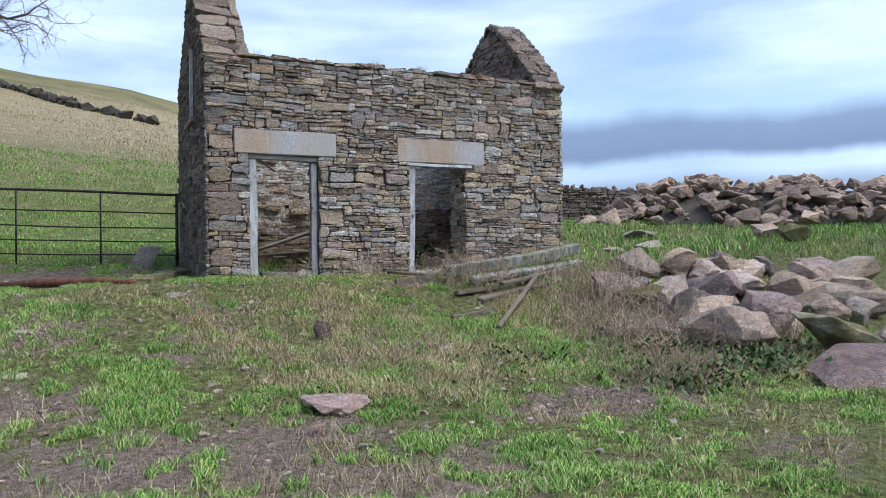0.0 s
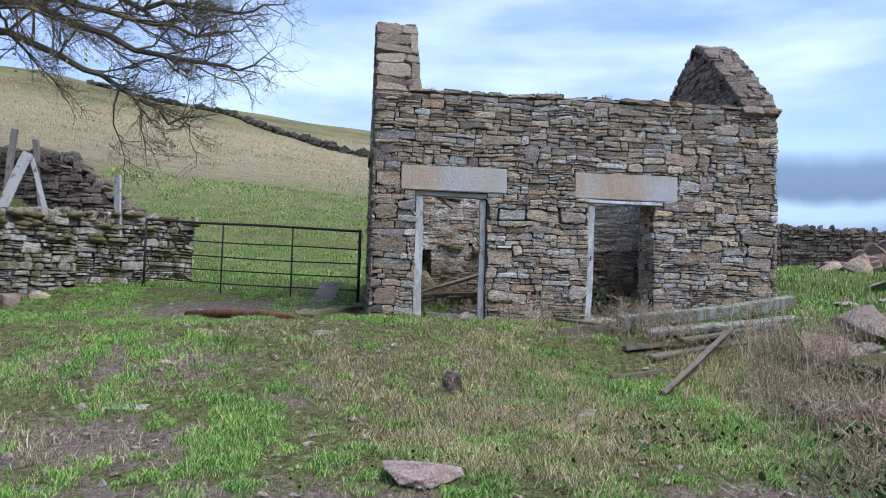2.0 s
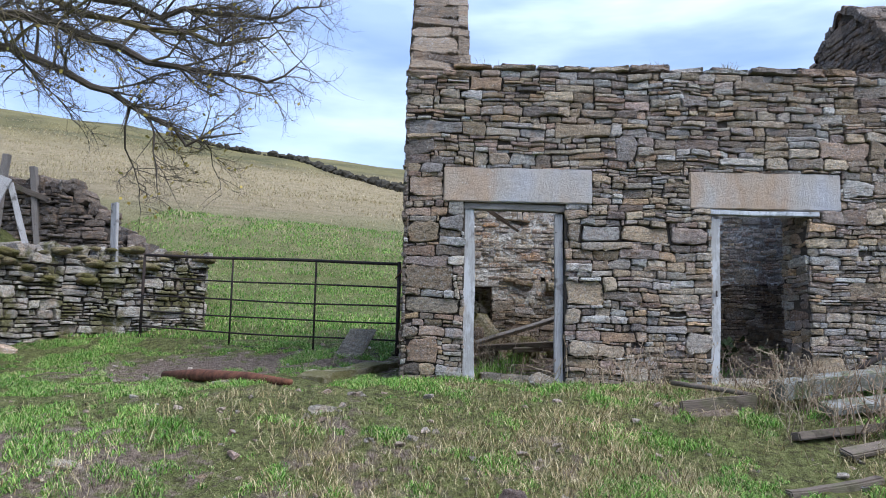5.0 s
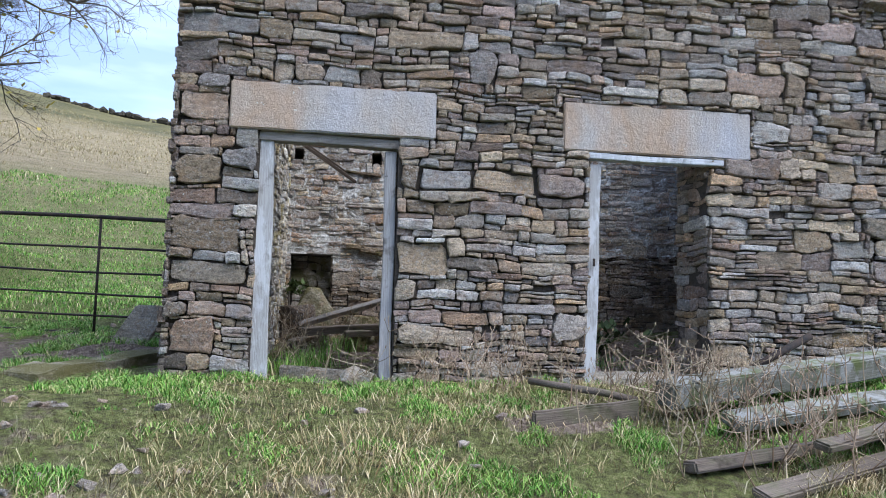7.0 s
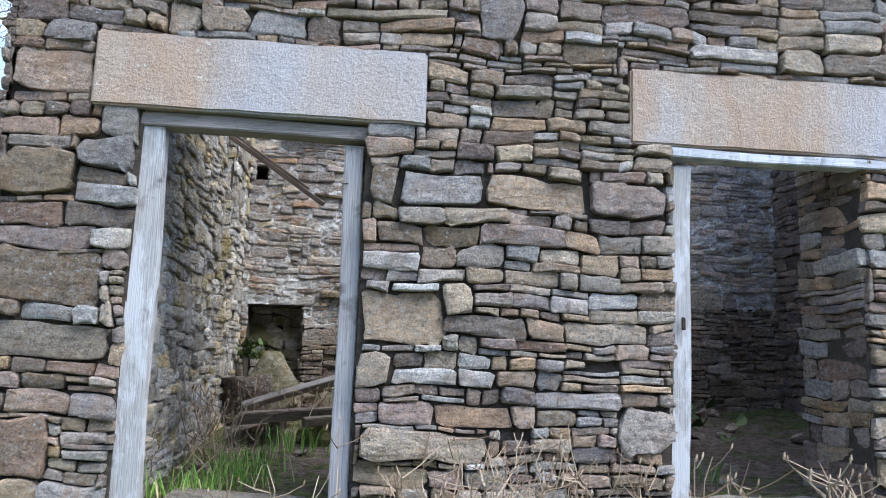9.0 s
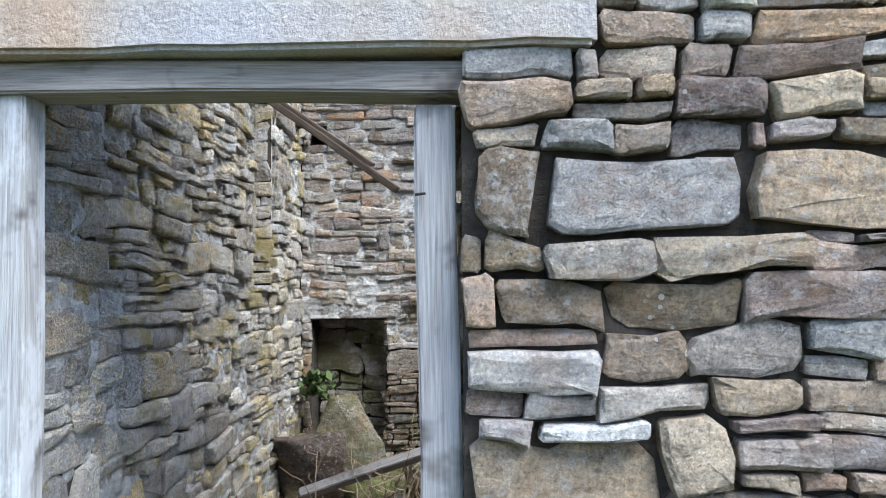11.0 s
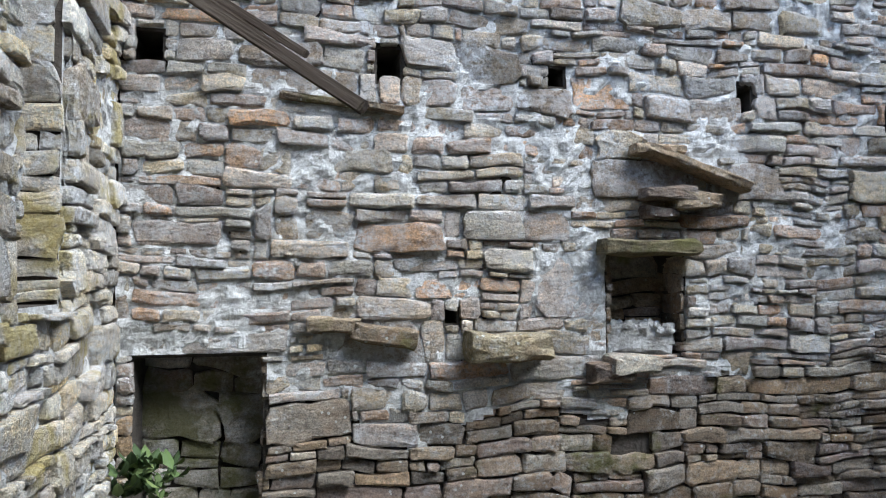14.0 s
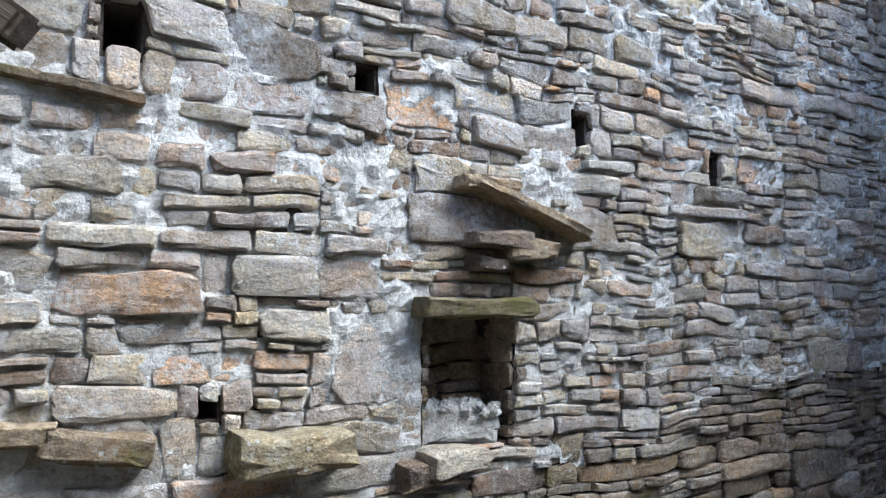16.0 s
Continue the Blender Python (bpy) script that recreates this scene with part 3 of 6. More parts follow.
def inset(poly, d):
    c = (2.1, 2.5)
    return [(y + (d if y < c[0] else -d) * (1 if y in (0.0, 4.3) else 0.6), z - (d if z > 3 else 0)) for y, z in poly]


CHASE = (2.42, 1.50, 2.88, 2.98)   # upright slot left by a lost timber: y, z, y, z
SLOT = 0.21


def strip(poly, y0, y1, z0, z1=None):
    """The part of a gable's outline between two uprights."""
    up = [p for p in poly if p[1] > 0]
    top = [(y0, lerp(y0, up))] + [p for p in up if y0 < p[0] < y1] + [(y1, lerp(y1, up))] if z1 is None else [(y0, z1), (y1, z1)]
    return [(y0, z0)] + top + [(y1, z0)]


def joined(name, meshes):
    bm = bmesh.new()
    for me in meshes:
        bm.from_mesh(me)
        bpy.data.meshes.remove(me)
    return bm_mesh(name, bm, M_GAP)


_gl = inset(GL, R)
gl_mesh = joined("wall_gable_west", [prism_mesh("leaf", _gl, R, XL - R - SLOT, M_GAP)] + [prism_mesh("leaf", o, XL - R - SLOT, XL - R, M_GAP) for o in (
    strip(_gl, R, CHASE[0], -0.5), strip(_gl, CHASE[2], 4.3 - R, -0.5), strip(_gl, CHASE[0], CHASE[2], -0.5, CHASE[1]), strip(_gl, CHASE[0], CHASE[2], CHASE[3]))])
gl_mesh.materials.append(M_LIME)
for f in gl_mesh.polygons:
    if f.normal.x > 0.9 and f.center.x > XL - R - 0.01:
        f.material_index = 1
for v in gl_mesh.vertices:
    if v.co.x < 0.3:
        v.co.x -= SKEW * v.co.y
gl = new("wall_gable_west", gl_mesh)
tagged(gl, "tall rubble gable wall with ragged raking top", "wall", kind="structure")
gr = new("wall_gable_east", prism_mesh("wall_gable_east", inset(GR, R), XR - 0.64 + R, XR - R, M_GAP))
tagged(gr, "broken rubble gable with a pointed crumbling top", "wall", kind="structure")

LINTELS = [(0.46, 2.045, 2.212, 2.455), (3.37, 2.02, 5.167, 2.462)]

# ---- doorways ----
def plank_mesh(name, w, d, h, mat, bevel=0.006, seed=0, bend=0.0, taper=0.0, cuts=6):
    """A sawn timber along z from 0 to h, with worn edges and a slight bend."""
    rng = np.random.default_rng(seed)
    bm = bmesh.new()
    bmesh.ops.create_cube(bm, size=1, matrix=Matrix.Translation((0, 0, h / 2)) @ Matrix.Diagonal((w, d, h, 1)))
    long_edges = [e for e in bm.edges if abs(e.verts[0].co.z - e.verts[1].co.z) > h * 0.9]
    bmesh.ops.subdivide_edges(bm, edges=long_edges, cuts=cuts, use_grid_fill=True)
    bmesh.ops.bevel(bm, geom=[e for e in bm.edges if e.calc_face_angle(0) > 0.5], offset=bevel, segments=2, affect="EDGES")
    ph = rng.uniform(0, 9, 3)
    for v in bm.verts:
        t = v.co.z / h
        k = 1 - taper * t
        v.co.x = v.co.x * k + bend * math.sin(math.pi * t) + 0.05 * w * math.sin(7 * t + ph[0])
        v.co.y = v.co.y * k + 0.05 * d * math.sin(9 * t + ph[1]) + 0.0025 * noise.noise(v.co * 20)
        v.co.x += 0.003 * noise.noise(v.co * 17 + Vector((5, 2, seed)))
    return bm_mesh(name, bm, mat)


def along(p, q, roll=0.0):
    """A pose at p whose z axis points to q."""
    p, q = Vector(p), Vector(q)
    return Matrix.Translation(p) @ (q - p).to_track_quat("Z", "Y").to_matrix().to_4x4() @ Matrix.Rotation(radians(roll), 4, "Z")


def along_x(p, q, roll=0.0):
    """A pose at p whose x axis points to q."""
    p, q = Vector(p), Vector(q)
    return Matrix.Translation(p) @ (q - p).to_track_quat("X", "Z").to_matrix().to_4x4() @ Matrix.Rotation(radians(roll), 4, "X")


def timber_x(name, length, w, d, mat, **kw):
    """The same timber laid along x."""
    me = plank_mesh(name, w, d, length, mat, **kw)
    me.transform(Matrix(((0, 0, 1, 0), (0, 1, 0, 0), (-1, 0, 0, 0), (0, 0, 0, 1))))
    return me


def block_mesh(name, w, d, h, mat, seed):
    """A dressed block: front on y = 0, from the lower left corner."""
    bm = bmesh.new()
    bmesh.ops.create_cube(bm, size=1, matrix=Matrix.Translation((w / 2, d / 2, h / 2)) @ Matrix.Diagonal((w, d, h, 1)))
    bmesh.ops.subdivide_edges(bm, edges=[e for e in bm.edges if abs(e.verts[0].co.x - e.verts[1].co.x) > w * 0.9], cuts=11, use_grid_fill=True)
    bmesh.ops.bevel(bm, geom=[e for e in bm.edges if e.calc_face_angle(0) > 0.5], offset=0.012, segments=2, affect="EDGES")
    for v in bm.verts:
        q = v.co * 6 + Vector((seed, 0, 0))
        v.co += Vector((noise.noise(q), noise.noise(q + Vector((7, 0, 0))), noise.noise(q + Vector((0, 9, 0))))) * 0.006
    return bm_mesh(name, bm, mat)


for (u0, z0, u1, z1), seed, words in zip(LINTELS, (1, 2), ("pale grey and orange sandstone lintel slab over the doorway", "buff tooled sandstone lintel slab with lichen spots")):
    lint = new("lintel", block_mesh("lintel", u1 - u0, 0.26, z1 - z0, M_LINTEL, seed))
    lint.matrix_basis = Matrix.Translation((u0, -0.022 if seed == 1 else -0.012, z0))
    tagged(lint, words, "lintel", "door lintels")

door_1 = new("door_1")
tagged(door_1, "open doorway with a bare silvered timber frame, no door", "door frame", kind="structure")
o = part("frame_post", plank_mesh("frame_post", 0.096, 0.14, 2.07, M_POSTP, seed=1, bend=0.008), door_1, "silvered timber post with flaking pale paint")
o.matrix_basis = along((0.785, 0.10, -0.10), (0.765, 0.10, 1.97))
o = part("frame_post", plank_mesh("frame_post", 0.074, 0.10, 2.05, M_POST, seed=2, bend=-0.012), door_1, "knotted grey timber post")
o.matrix_basis = along((1.845, 0.11, -0.12), (1.838, 0.11, 1.95))
o = part("frame_head", timber_x("frame_head", 1.26, 0.076, 0.13, M_HEAD, seed=3), door_1)
o.matrix_basis = along_x((0.68, 0.10, 2.008), (1.94, 0.10, 1.988))
for nx, nz in ((1.80, 1.71), (1.50, 1.99)):
    bm = bmesh.new()
    bmesh.ops.create_cone(bm, cap_ends=True, segments=8, radius1=0.004, radius2=0.003, depth=0.026, matrix=Matrix.Translation((nx, 0.06, nz)) @ Matrix.Rotation(radians(84), 4, "Y"))
    part("nail", bm_mesh("nail", bm, M_GATE), door_1, "rusted bent nail")

door_2 = new("door_2")
tagged(door_2, "dark open doorway with one pale timber post and head", "door frame", kind="structure")
o = part("frame_post", plank_mesh("frame_post", 0.085, 0.11, 1.99, M_POSTP, seed=5, bend=0.01), door_2, "pale flaking timber post")
o.matrix_basis = along((3.655, 0.07, -0.08), (3.685, 0.07, 1.92))
o = part("frame_head", timber_x("frame_head", 1.36, 0.055, 0.12, M_HEADP, seed=6), door_2, "pale painted timber head")
o.matrix_basis = along_x((3.54, 0.06, 1.985), (4.90, 0.04, 1.975))
bm = bmesh.new()
bmesh.ops.create_cube(bm, size=1, matrix=Matrix.Translation((3.672, 0.008, 1.02)) @ Matrix.Diagonal((0.022, 0.014, 0.07, 1)))
bmesh.ops.bevel(bm, geom=bm.edges[:], offset=0.004, affect="EDGES")
part("hinge_plate", bm_mesh("hinge_plate", bm, M_GATE), door_2, "rusted iron hinge plate")

# ---- stones of the house ----
rng = np.random.default_rng(11)
SPECIAL = [(2.11, 1.61, 2.55, 1.785), (2.565, 1.60, 3.13, 1.785), (3.15, 1.61, 3.57, 1.79), (1.92, 1.60, 2.09, 1.80), (1.92, 0.86, 2.34, 1.13), (2.50, 2.57, 2.74, 2.84),
           (3.30, 0.30, 3.60, 0.55), (2.86, 0.54, 3.30, 0.64), (2.40, 2.47, 2.62, 2.56), (2.98, 2.47, 3.30, 2.58), (1.93, 0.28, 2.60, 0.42),
           (0.05, 1.55, 0.42, 1.80), (0.03, 1.00, 0.60, 1.26), (0.04, 2.10, 0.44, 2.34), (0.06, 0.14, 0.42, 0.42), (0.04, 0.72, 0.66, 0.90), (0.0, 2.62, 0.34, 2.78), (0.0, 3.18, 0.32, 3.33),
           (6.30, 1.32, 6.90, 1.52), (6.45, 2.20, 6.9, 2.40), (6.40, 0.95, 6.88, 1.14), (6.35, 2.75, 6.9, 2.92), (6.5, 0.45, 6.88, 0.65), (4.78, 0.14, 5.12, 0.33), (6.0, 1.15, 6.42, 1.31), (5.2, 2.2, 5.55, 2.4)]
holes = [(D1[0], -1, D1[1], 2.04), (D2[0], -1, D2[1], 2.01)] + LINTELS + SPECIAL
cells = SPECIAL + coursing(rng, 0.0, XR, -0.3, TOP, holes, h0=0.06, h1=0.165, w0=0.16, w1=0.5)
lay(front, rng, cells, (0, R, 0), (1, 0, 0), (0, -1, 0), M_FACADE, near=lambda u, z: 1.88 < u < 3.65 and 0.1 < z < 2.6, gap=0.0065, depth=(0.024, 0.070))
# reveals of the doorways
for x, sgn, z1 in ((D1[0], 1, 2.44), (D1[1], -1, 2.44), (D2[0], 1, 2.44), (D2[1], -1, 2.44)):
    c = coursing(rng, 0.17 if x in D1 else 0.0, T - 0.02, -0.2, z1, [(-0.1, 2.0, 0.25, 2.6)], h1=0.2, w0=0.2)
    lay(front, rng, c, (x - 0.02 * sgn, R, 0), (0, 1, 0), (sgn, 0, 0), M_LEFTIN if x == D1[0] else M_FACADE, near=(lambda u, z: True) if x == D2[1] else None, depth=(0.035, 0.06) if x == D1[0] else (0.02, 0.05))
# capping slabs and loose stones along the wall's top
c, u = [], 0.55
while u < XR - 0.2:
    w = rng.uniform(0.22, 0.55)
    h = rng.uniform(0.05, 0.11)
    z = TOP + 0.01 + 0.035 * noise.noise(Vector((u * 1.2, 3, 0)))
    V, F = stone_shape(rng, w, h, 0.5)
    V = V @ np.array(Matrix.Rotation(rng.normal(0, 0.05), 3, "Y")).T + np.array((u + w / 2, 0.50 + rng.uniform(-0.04, 0.03), z + h / 2))
    part("cap_stone", mesh_of("cap_stone", V, F, M_FACADE), front)
    if rng.random() < 0.35:
        V, F = stone_shape(rng, w * 0.6, 0.06, 0.3)
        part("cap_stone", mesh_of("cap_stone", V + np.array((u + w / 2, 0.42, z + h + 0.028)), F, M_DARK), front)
    u += w + 0.01

# back wall, inside
rng = np.random.default_rng(12)
SPEC_B = [(0.62, 1.405, 1.36, 1.50), (2.24, 1.77, 2.49, 1.885), (2.50, 1.55, 2.87, 1.86), (1.28, 2.03, 1.40, 2.11), (1.85, 2.72, 2.12, 2.86), (2.12, 2.66, 2.42, 2.86), (2.68, 2.58, 3.02, 2.74),
          (0.70, 1.88, 1.05, 1.99), (1.25, 1.02, 1.62, 1.20), (1.62, 1.86, 2.05, 2.00), (3.3, 1.84, 3.62, 1.92)]
cells = SPEC_B + coursing(rng, 0.63, 6.4, 0.0, 3.8, [NICHE1, NICHE2] + HOLES + SPEC_B, h0=0.05, h1=0.155, w0=0.13, w1=0.42)


def bare(u, z):
    """Where the limewash and mortar are gone from the back wall: its foot, and a patch beyond the niche."""
    return z < 1.12 + 0.30 * noise.noise(Vector((u * 1.3, 2.0, 0))) + 0.14 * noise.noise(Vector((u * 5, z * 5, 4))) + 0.40 * sm(3.3, 4.6, u)


IS_BARE = [bare((c[0] + c[2]) / 2, (c[1] + c[3]) / 2) for c in cells]
lay(back, rng, [c for c, q in zip(cells, IS_BARE) if q], (IX, YB + R, IZ), (1, 0, 0), (0, -1, 0), M_BARE, near=lambda u, z: 1.2 < u < 3.5 and 0.4 < z < 1.6, depth=(0.020, 0.060), limit=140)
lay(back, rng, [c for c, q in zip(cells, IS_BARE) if not q], (IX, YB + R, IZ), (1, 0, 0), (0, -1, 0), M_INNER, near=lambda u, z: 0.9 < u < 3.9 and 0.9 < z < 2.6, gap=0.007, depth=(0.018, 0.052))
# the blocked hatch's own stones, and the niche's sides
lay(back, rng, coursing(rng, 0.70, 1.24, -0.1, 1.40, h0=0.1, h1=0.22, w0=0.2), (IX, YB + 0.30, IZ), (1, 0, 0), (0, -1, 0), M_MOSSY, near=lambda u, z: True, depth=(0.03, 0.06))
lay(back, rng, coursing(rng, 0.0, 0.29, -0.1, 1.40, w0=0.14), (1.26 + IX, YB + 0.02, IZ), (0, 1, 0), (-1, 0, 0), M_BARE, near=lambda u, z: True, depth=(0.02, 0.04))
lay(back, rng, coursing(rng, 2.88, 3.28, 1.40, 1.86, h0=0.07, h1=0.13), (IX, YB + 0.26, IZ), (1, 0, 0), (0, -1, 0), M_BARE, near=lambda u, z: True, depth=(0.02, 0.05))
for x, sgn in ((2.87, 1), (3.29, -1)):
    lay(back, rng, coursing(rng, 0.0, 0.31, 1.36, 1.86, w0=0.12), (x + IX, YB + 0.02, IZ), (0, 1, 0), (sgn, 0, 0), M_BARE, near=lambda u, z: True, depth=(0.01, 0.03))


def ledge_stone(u0, z0, u1, z1, out, mat, words, tilt=0.0, name="jutting_stone"):
    """A stone that sticks out of the back wall."""
    V, F = stone_shape(np.random.default_rng(int(u0 * 1000)), u1 - u0, z1 - z0, out + 0.06)
    V = V @ np.array(Matrix.Rotation(radians(tilt), 3, "Y")).T + np.array(((u0 + u1) / 2 + IX, YB + 0.06, (z0 + z1) / 2 + IZ))
    return part(name, mesh_of(name, V, F, mat), back, words)


M_MOSSEDGE = stone_material("moss_covered_slab", [(0, (0.19, 0.16, 0.10)), (1, (0.22, 0.19, 0.12))], 0.0, 0.95)
M_MOSSLEDGE = stone_material("tan_stone_with_moss_film", [(0, (0.24, 0.205, 0.14)), (1, (0.28, 0.24, 0.165))], 0.5, 0.4)
ledge_stone(2.14, 1.36, 2.53, 1.49, 0.16, M_MOSSLEDGE, "mossy stone jutting from the wall")
ledge_stone(2.81, 1.85, 3.32, 1.93, 0.13, M_MOSSEDGE, "moss covered slab over the niche")
ledge_stone(2.84, 1.28, 3.12, 1.37, 0.10, M_PALE, "pale broken sill stone of the niche")
ledge_stone(3.02, 2.26, 3.62, 2.315, 0.12, M_LEDGE, "tilted thin slab jutting from the wall", 18)
ledge_stone(2.98, 2.345, 3.25, 2.395, 0.10, M_LEDGE, "thin jutting slab")
ledge_stone(3.02, 2.12, 3.30, 2.19, 0.13, M_DARK, "jutting stained stone")
ledge_stone(3.04, 2.03, 3.22, 2.09, 0.10, M_DARK, "jutting stained stone")
ledge_stone(3.18, 2.08, 3.44, 2.17, 0.12, M_LEDGE, "jutting stone")
ledge_stone(1.42, 1.50, 1.66, 1.57, 0.06, M_LEDGE, "jutting brown stone", 4)
ledge_stone(1.62, 1.44, 1.92, 1.525, 0.08, M_LEDGE, "jutting split brown stone", 9)
ledge_stone(2.75, 1.24, 2.98, 1.33, 0.09, M_DARK, "jutting stone below the niche", 4)
ledge_stone(0.98, 3.20, 1.52, 3.25, 0.12, M_LEDGE, "long slab jutting under the wall top", -4)
ledge_stone(1.30, 2.52, 1.86, 2.555, 0.03, M_LEDGE, "long thin jutting slab", 5)
# pale rubble and mortar crumbs in the niche
V, F = stone_shape(np.random.default_rng(5), 0.37, 0.15, 0.24)
part("mortar_bank", mesh_of("mortar_bank", V + np.array((3.08 + IX, YB + 0.30, 1.43 + IZ)), F, M_LIME), back, "bank of pale crumbled mortar in the niche")
for i in range(70):
    s = rng.uniform(0.012, 0.042)
    V, F = stone_shape(rng, s * 1.5, s, s)
    V = V @ np.array(Euler(rng.uniform(-1, 1, 3)).to_matrix()).T + np.array((rng.uniform(2.92, 3.24) + IX, YB + rng.uniform(0.05, 0.27), 1.48 + IZ + rng.uniform(0, 0.03)))
    part("mortar_lump", mesh_of("mortar_lump", V, F, M_LIME), back)



def mortar_bed(owner, origin, u_dir, n_dir, u0, u1, z0, z1, gaps, seed, step=0.024, gone=None):
    """Crumbly lime mortar smeared in and over the joints, in relief."""
    U, Nn, O = Vector(u_dir), Vector(n_dir), Vector(origin)
    nu, nz = int((u1 - u0) / step), int((z1 - z0) / step)
    q = Vector((seed * 5.3, 0, 0))
    V, F = [], []
    for j in range(nz + 1):
        for i in range(nu + 1):
            u, z = u0 + i * step, z0 + j * step
            s = Vector((u, z, 0)) + q
            d = 0.019 + 0.020 * noise.noise(s * 2.3) + 0.018 * noise.noise(s * 8.0) + 0.018 * noise.noise(s * 19.0) + 0.008 * noise.noise(s * 37.0)
            V.append(tuple(O + U * u + Nn * d + Vector((0, 0, z))))
    for j in range(nz):
        for i in range(nu):
            u, z = u0 + (i + 0.5) * step, z0 + (j + 0.5) * step
            if (gone and gone(u, z)) or any(a - 0.02 < u < c + 0.02 and b - 0.02 < z < e + 0.02 for a, b, c, e in gaps):
                continue
            k = j * (nu + 1) + i
            F.append((k, k + 1, k + nu + 2, k + nu + 1))
    return part("mortar", mesh_of("mortar", V, F, M_LIME), owner, "crumbly pale lime mortar", kind="stuff")


mortar_bed(back, (IX, YB + R, IZ), (1, 0, 0), (0, -1, 0), 0.63, 6.4, 0.0, 3.68, HOLES + [NICHE1, NICHE2], 1, gone=bare)

mortar_bed(front, (D1[0] - 0.012, R, 0), (0, 1, 0), (1, 0, 0), 0.14, T - 0.04, -0.1, 2.42, [], 3)

# gables; faces turned from the sun get darker stone, shade put into the colour
rng = np.random.default_rng(13)
lay(gl, rng, [(-u1, z0, -u0, z1) for u0, z0, u1, z1 in coursing(rng, CHASE[0], CHASE[2], CHASE[1], CHASE[3], w0=0.12, w1=0.3)], (XL - R - SLOT, 0, 0), (0, -1, 0), (1, 0, 0), M_BARE, near=lambda u, z: True, depth=(0.015, 0.04))
lay(gl, rng, coursing(rng, 0.0, SLOT, CHASE[1], CHASE[3], w0=0.1, w1=0.25), (XL - R - SLOT, CHASE[2], 0), (1, 0, 0), (0, -1, 0), M_LEFTIN, near=lambda u, z: True, depth=(0.01, 0.03))
gl_cells = coursing(rng, T - 0.04, YB, -0.1, 3.62, [CHASE], h0=0.07, h1=0.19, w0=0.14, w1=0.40)
# seen from inside: u runs against y, so that the face looks to +x
lay(gl, rng, [(-u1, z0, -u0, z1) for u0, z0, u1, z1 in gl_cells], (XL - R, 0, 0), (0, -1, 0), (1, 0, 0), M_LEFTIN, near=lambda u, z: 0.6 < -u < 3.0 and 0.6 < z < 2.7, gap=0.007, depth=(0.020, 0.066))
mortar_bed(gl, (XL - R, 0, 0), (0, -1, 0), (1, 0, 0), -YB, -T, 0.0, 3.55, [(-CHASE[2], CHASE[1], -CHASE[0], CHASE[3])], 2)
_n = math.hypot(1, SKEW)
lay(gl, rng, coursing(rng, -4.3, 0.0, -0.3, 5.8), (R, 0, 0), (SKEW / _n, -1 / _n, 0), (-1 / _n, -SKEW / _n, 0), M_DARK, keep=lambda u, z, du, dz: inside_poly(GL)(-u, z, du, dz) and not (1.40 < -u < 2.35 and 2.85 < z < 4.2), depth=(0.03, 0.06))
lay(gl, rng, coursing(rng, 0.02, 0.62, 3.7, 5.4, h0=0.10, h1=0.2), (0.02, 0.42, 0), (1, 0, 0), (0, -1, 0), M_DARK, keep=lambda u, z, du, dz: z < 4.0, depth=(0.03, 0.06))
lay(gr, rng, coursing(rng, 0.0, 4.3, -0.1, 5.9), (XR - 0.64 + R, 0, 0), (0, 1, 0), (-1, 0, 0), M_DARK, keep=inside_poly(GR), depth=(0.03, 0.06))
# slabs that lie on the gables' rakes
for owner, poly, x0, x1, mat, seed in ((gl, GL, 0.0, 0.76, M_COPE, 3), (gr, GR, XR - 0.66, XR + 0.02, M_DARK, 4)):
    r = np.random.default_rng(seed)
    for (ya, za), (yb, zb) in zip(poly[1:-2], poly[2:-1]):
        length = math.hypot(yb - ya, zb - za)
        steps = max(1, round(length / (0.42 if owner is gl else 0.2)))
        a = math.atan2(zb - za, yb - ya)
        for i in range(steps):
            t = (i + 0.5) / steps
            x = x0
            while x < x1 - 0.05:
                w = min(x1 - x, r.uniform(0.45, 0.7) if owner is gl else r.uniform(0.2, 0.4))
                V, F = stone_shape(r, w, length / steps * 0.98, 0.075 if owner is gl else 0.11)
                V = V[:, [0, 2, 1]] * np.array((1, 1, -1))
                V = V @ np.array(Matrix.Rotation(a + r.normal(0, 0.05 if owner is gl else 0.2), 3, "X")).T
                V += np.array((x + w / 2, ya + (yb - ya) * t, za + (zb - za) * t - 0.045))
                part("coping_slab" if owner is gl else "rubble_stone", mesh_of("coping", V, [f[::-1] for f in F], mat), owner)
                x += w
# narrow gable window with a pale jamb
win = new("window_1")
tagged(win, "tall gable window opening with a pale timber jamb", "window", kind="structure")
# the wall isn't pierced: a flat dark sheet stands for the opening's shade
for nm, bx, mat, words in (("opening_lining", (0.022, 1.42, 2.86, 0.036, 2.33, 4.18), M_GAP, "flat dark sheet coloured as the opening's shade"), ("window_jamb", (-0.03, 1.78, 2.86, 0.02, 1.92, 4.18), M_POSTP, "pale painted timber jamb"),
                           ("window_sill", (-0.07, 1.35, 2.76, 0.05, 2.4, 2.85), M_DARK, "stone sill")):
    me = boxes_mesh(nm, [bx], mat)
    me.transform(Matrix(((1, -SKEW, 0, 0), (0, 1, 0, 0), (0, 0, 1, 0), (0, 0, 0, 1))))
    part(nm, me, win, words)
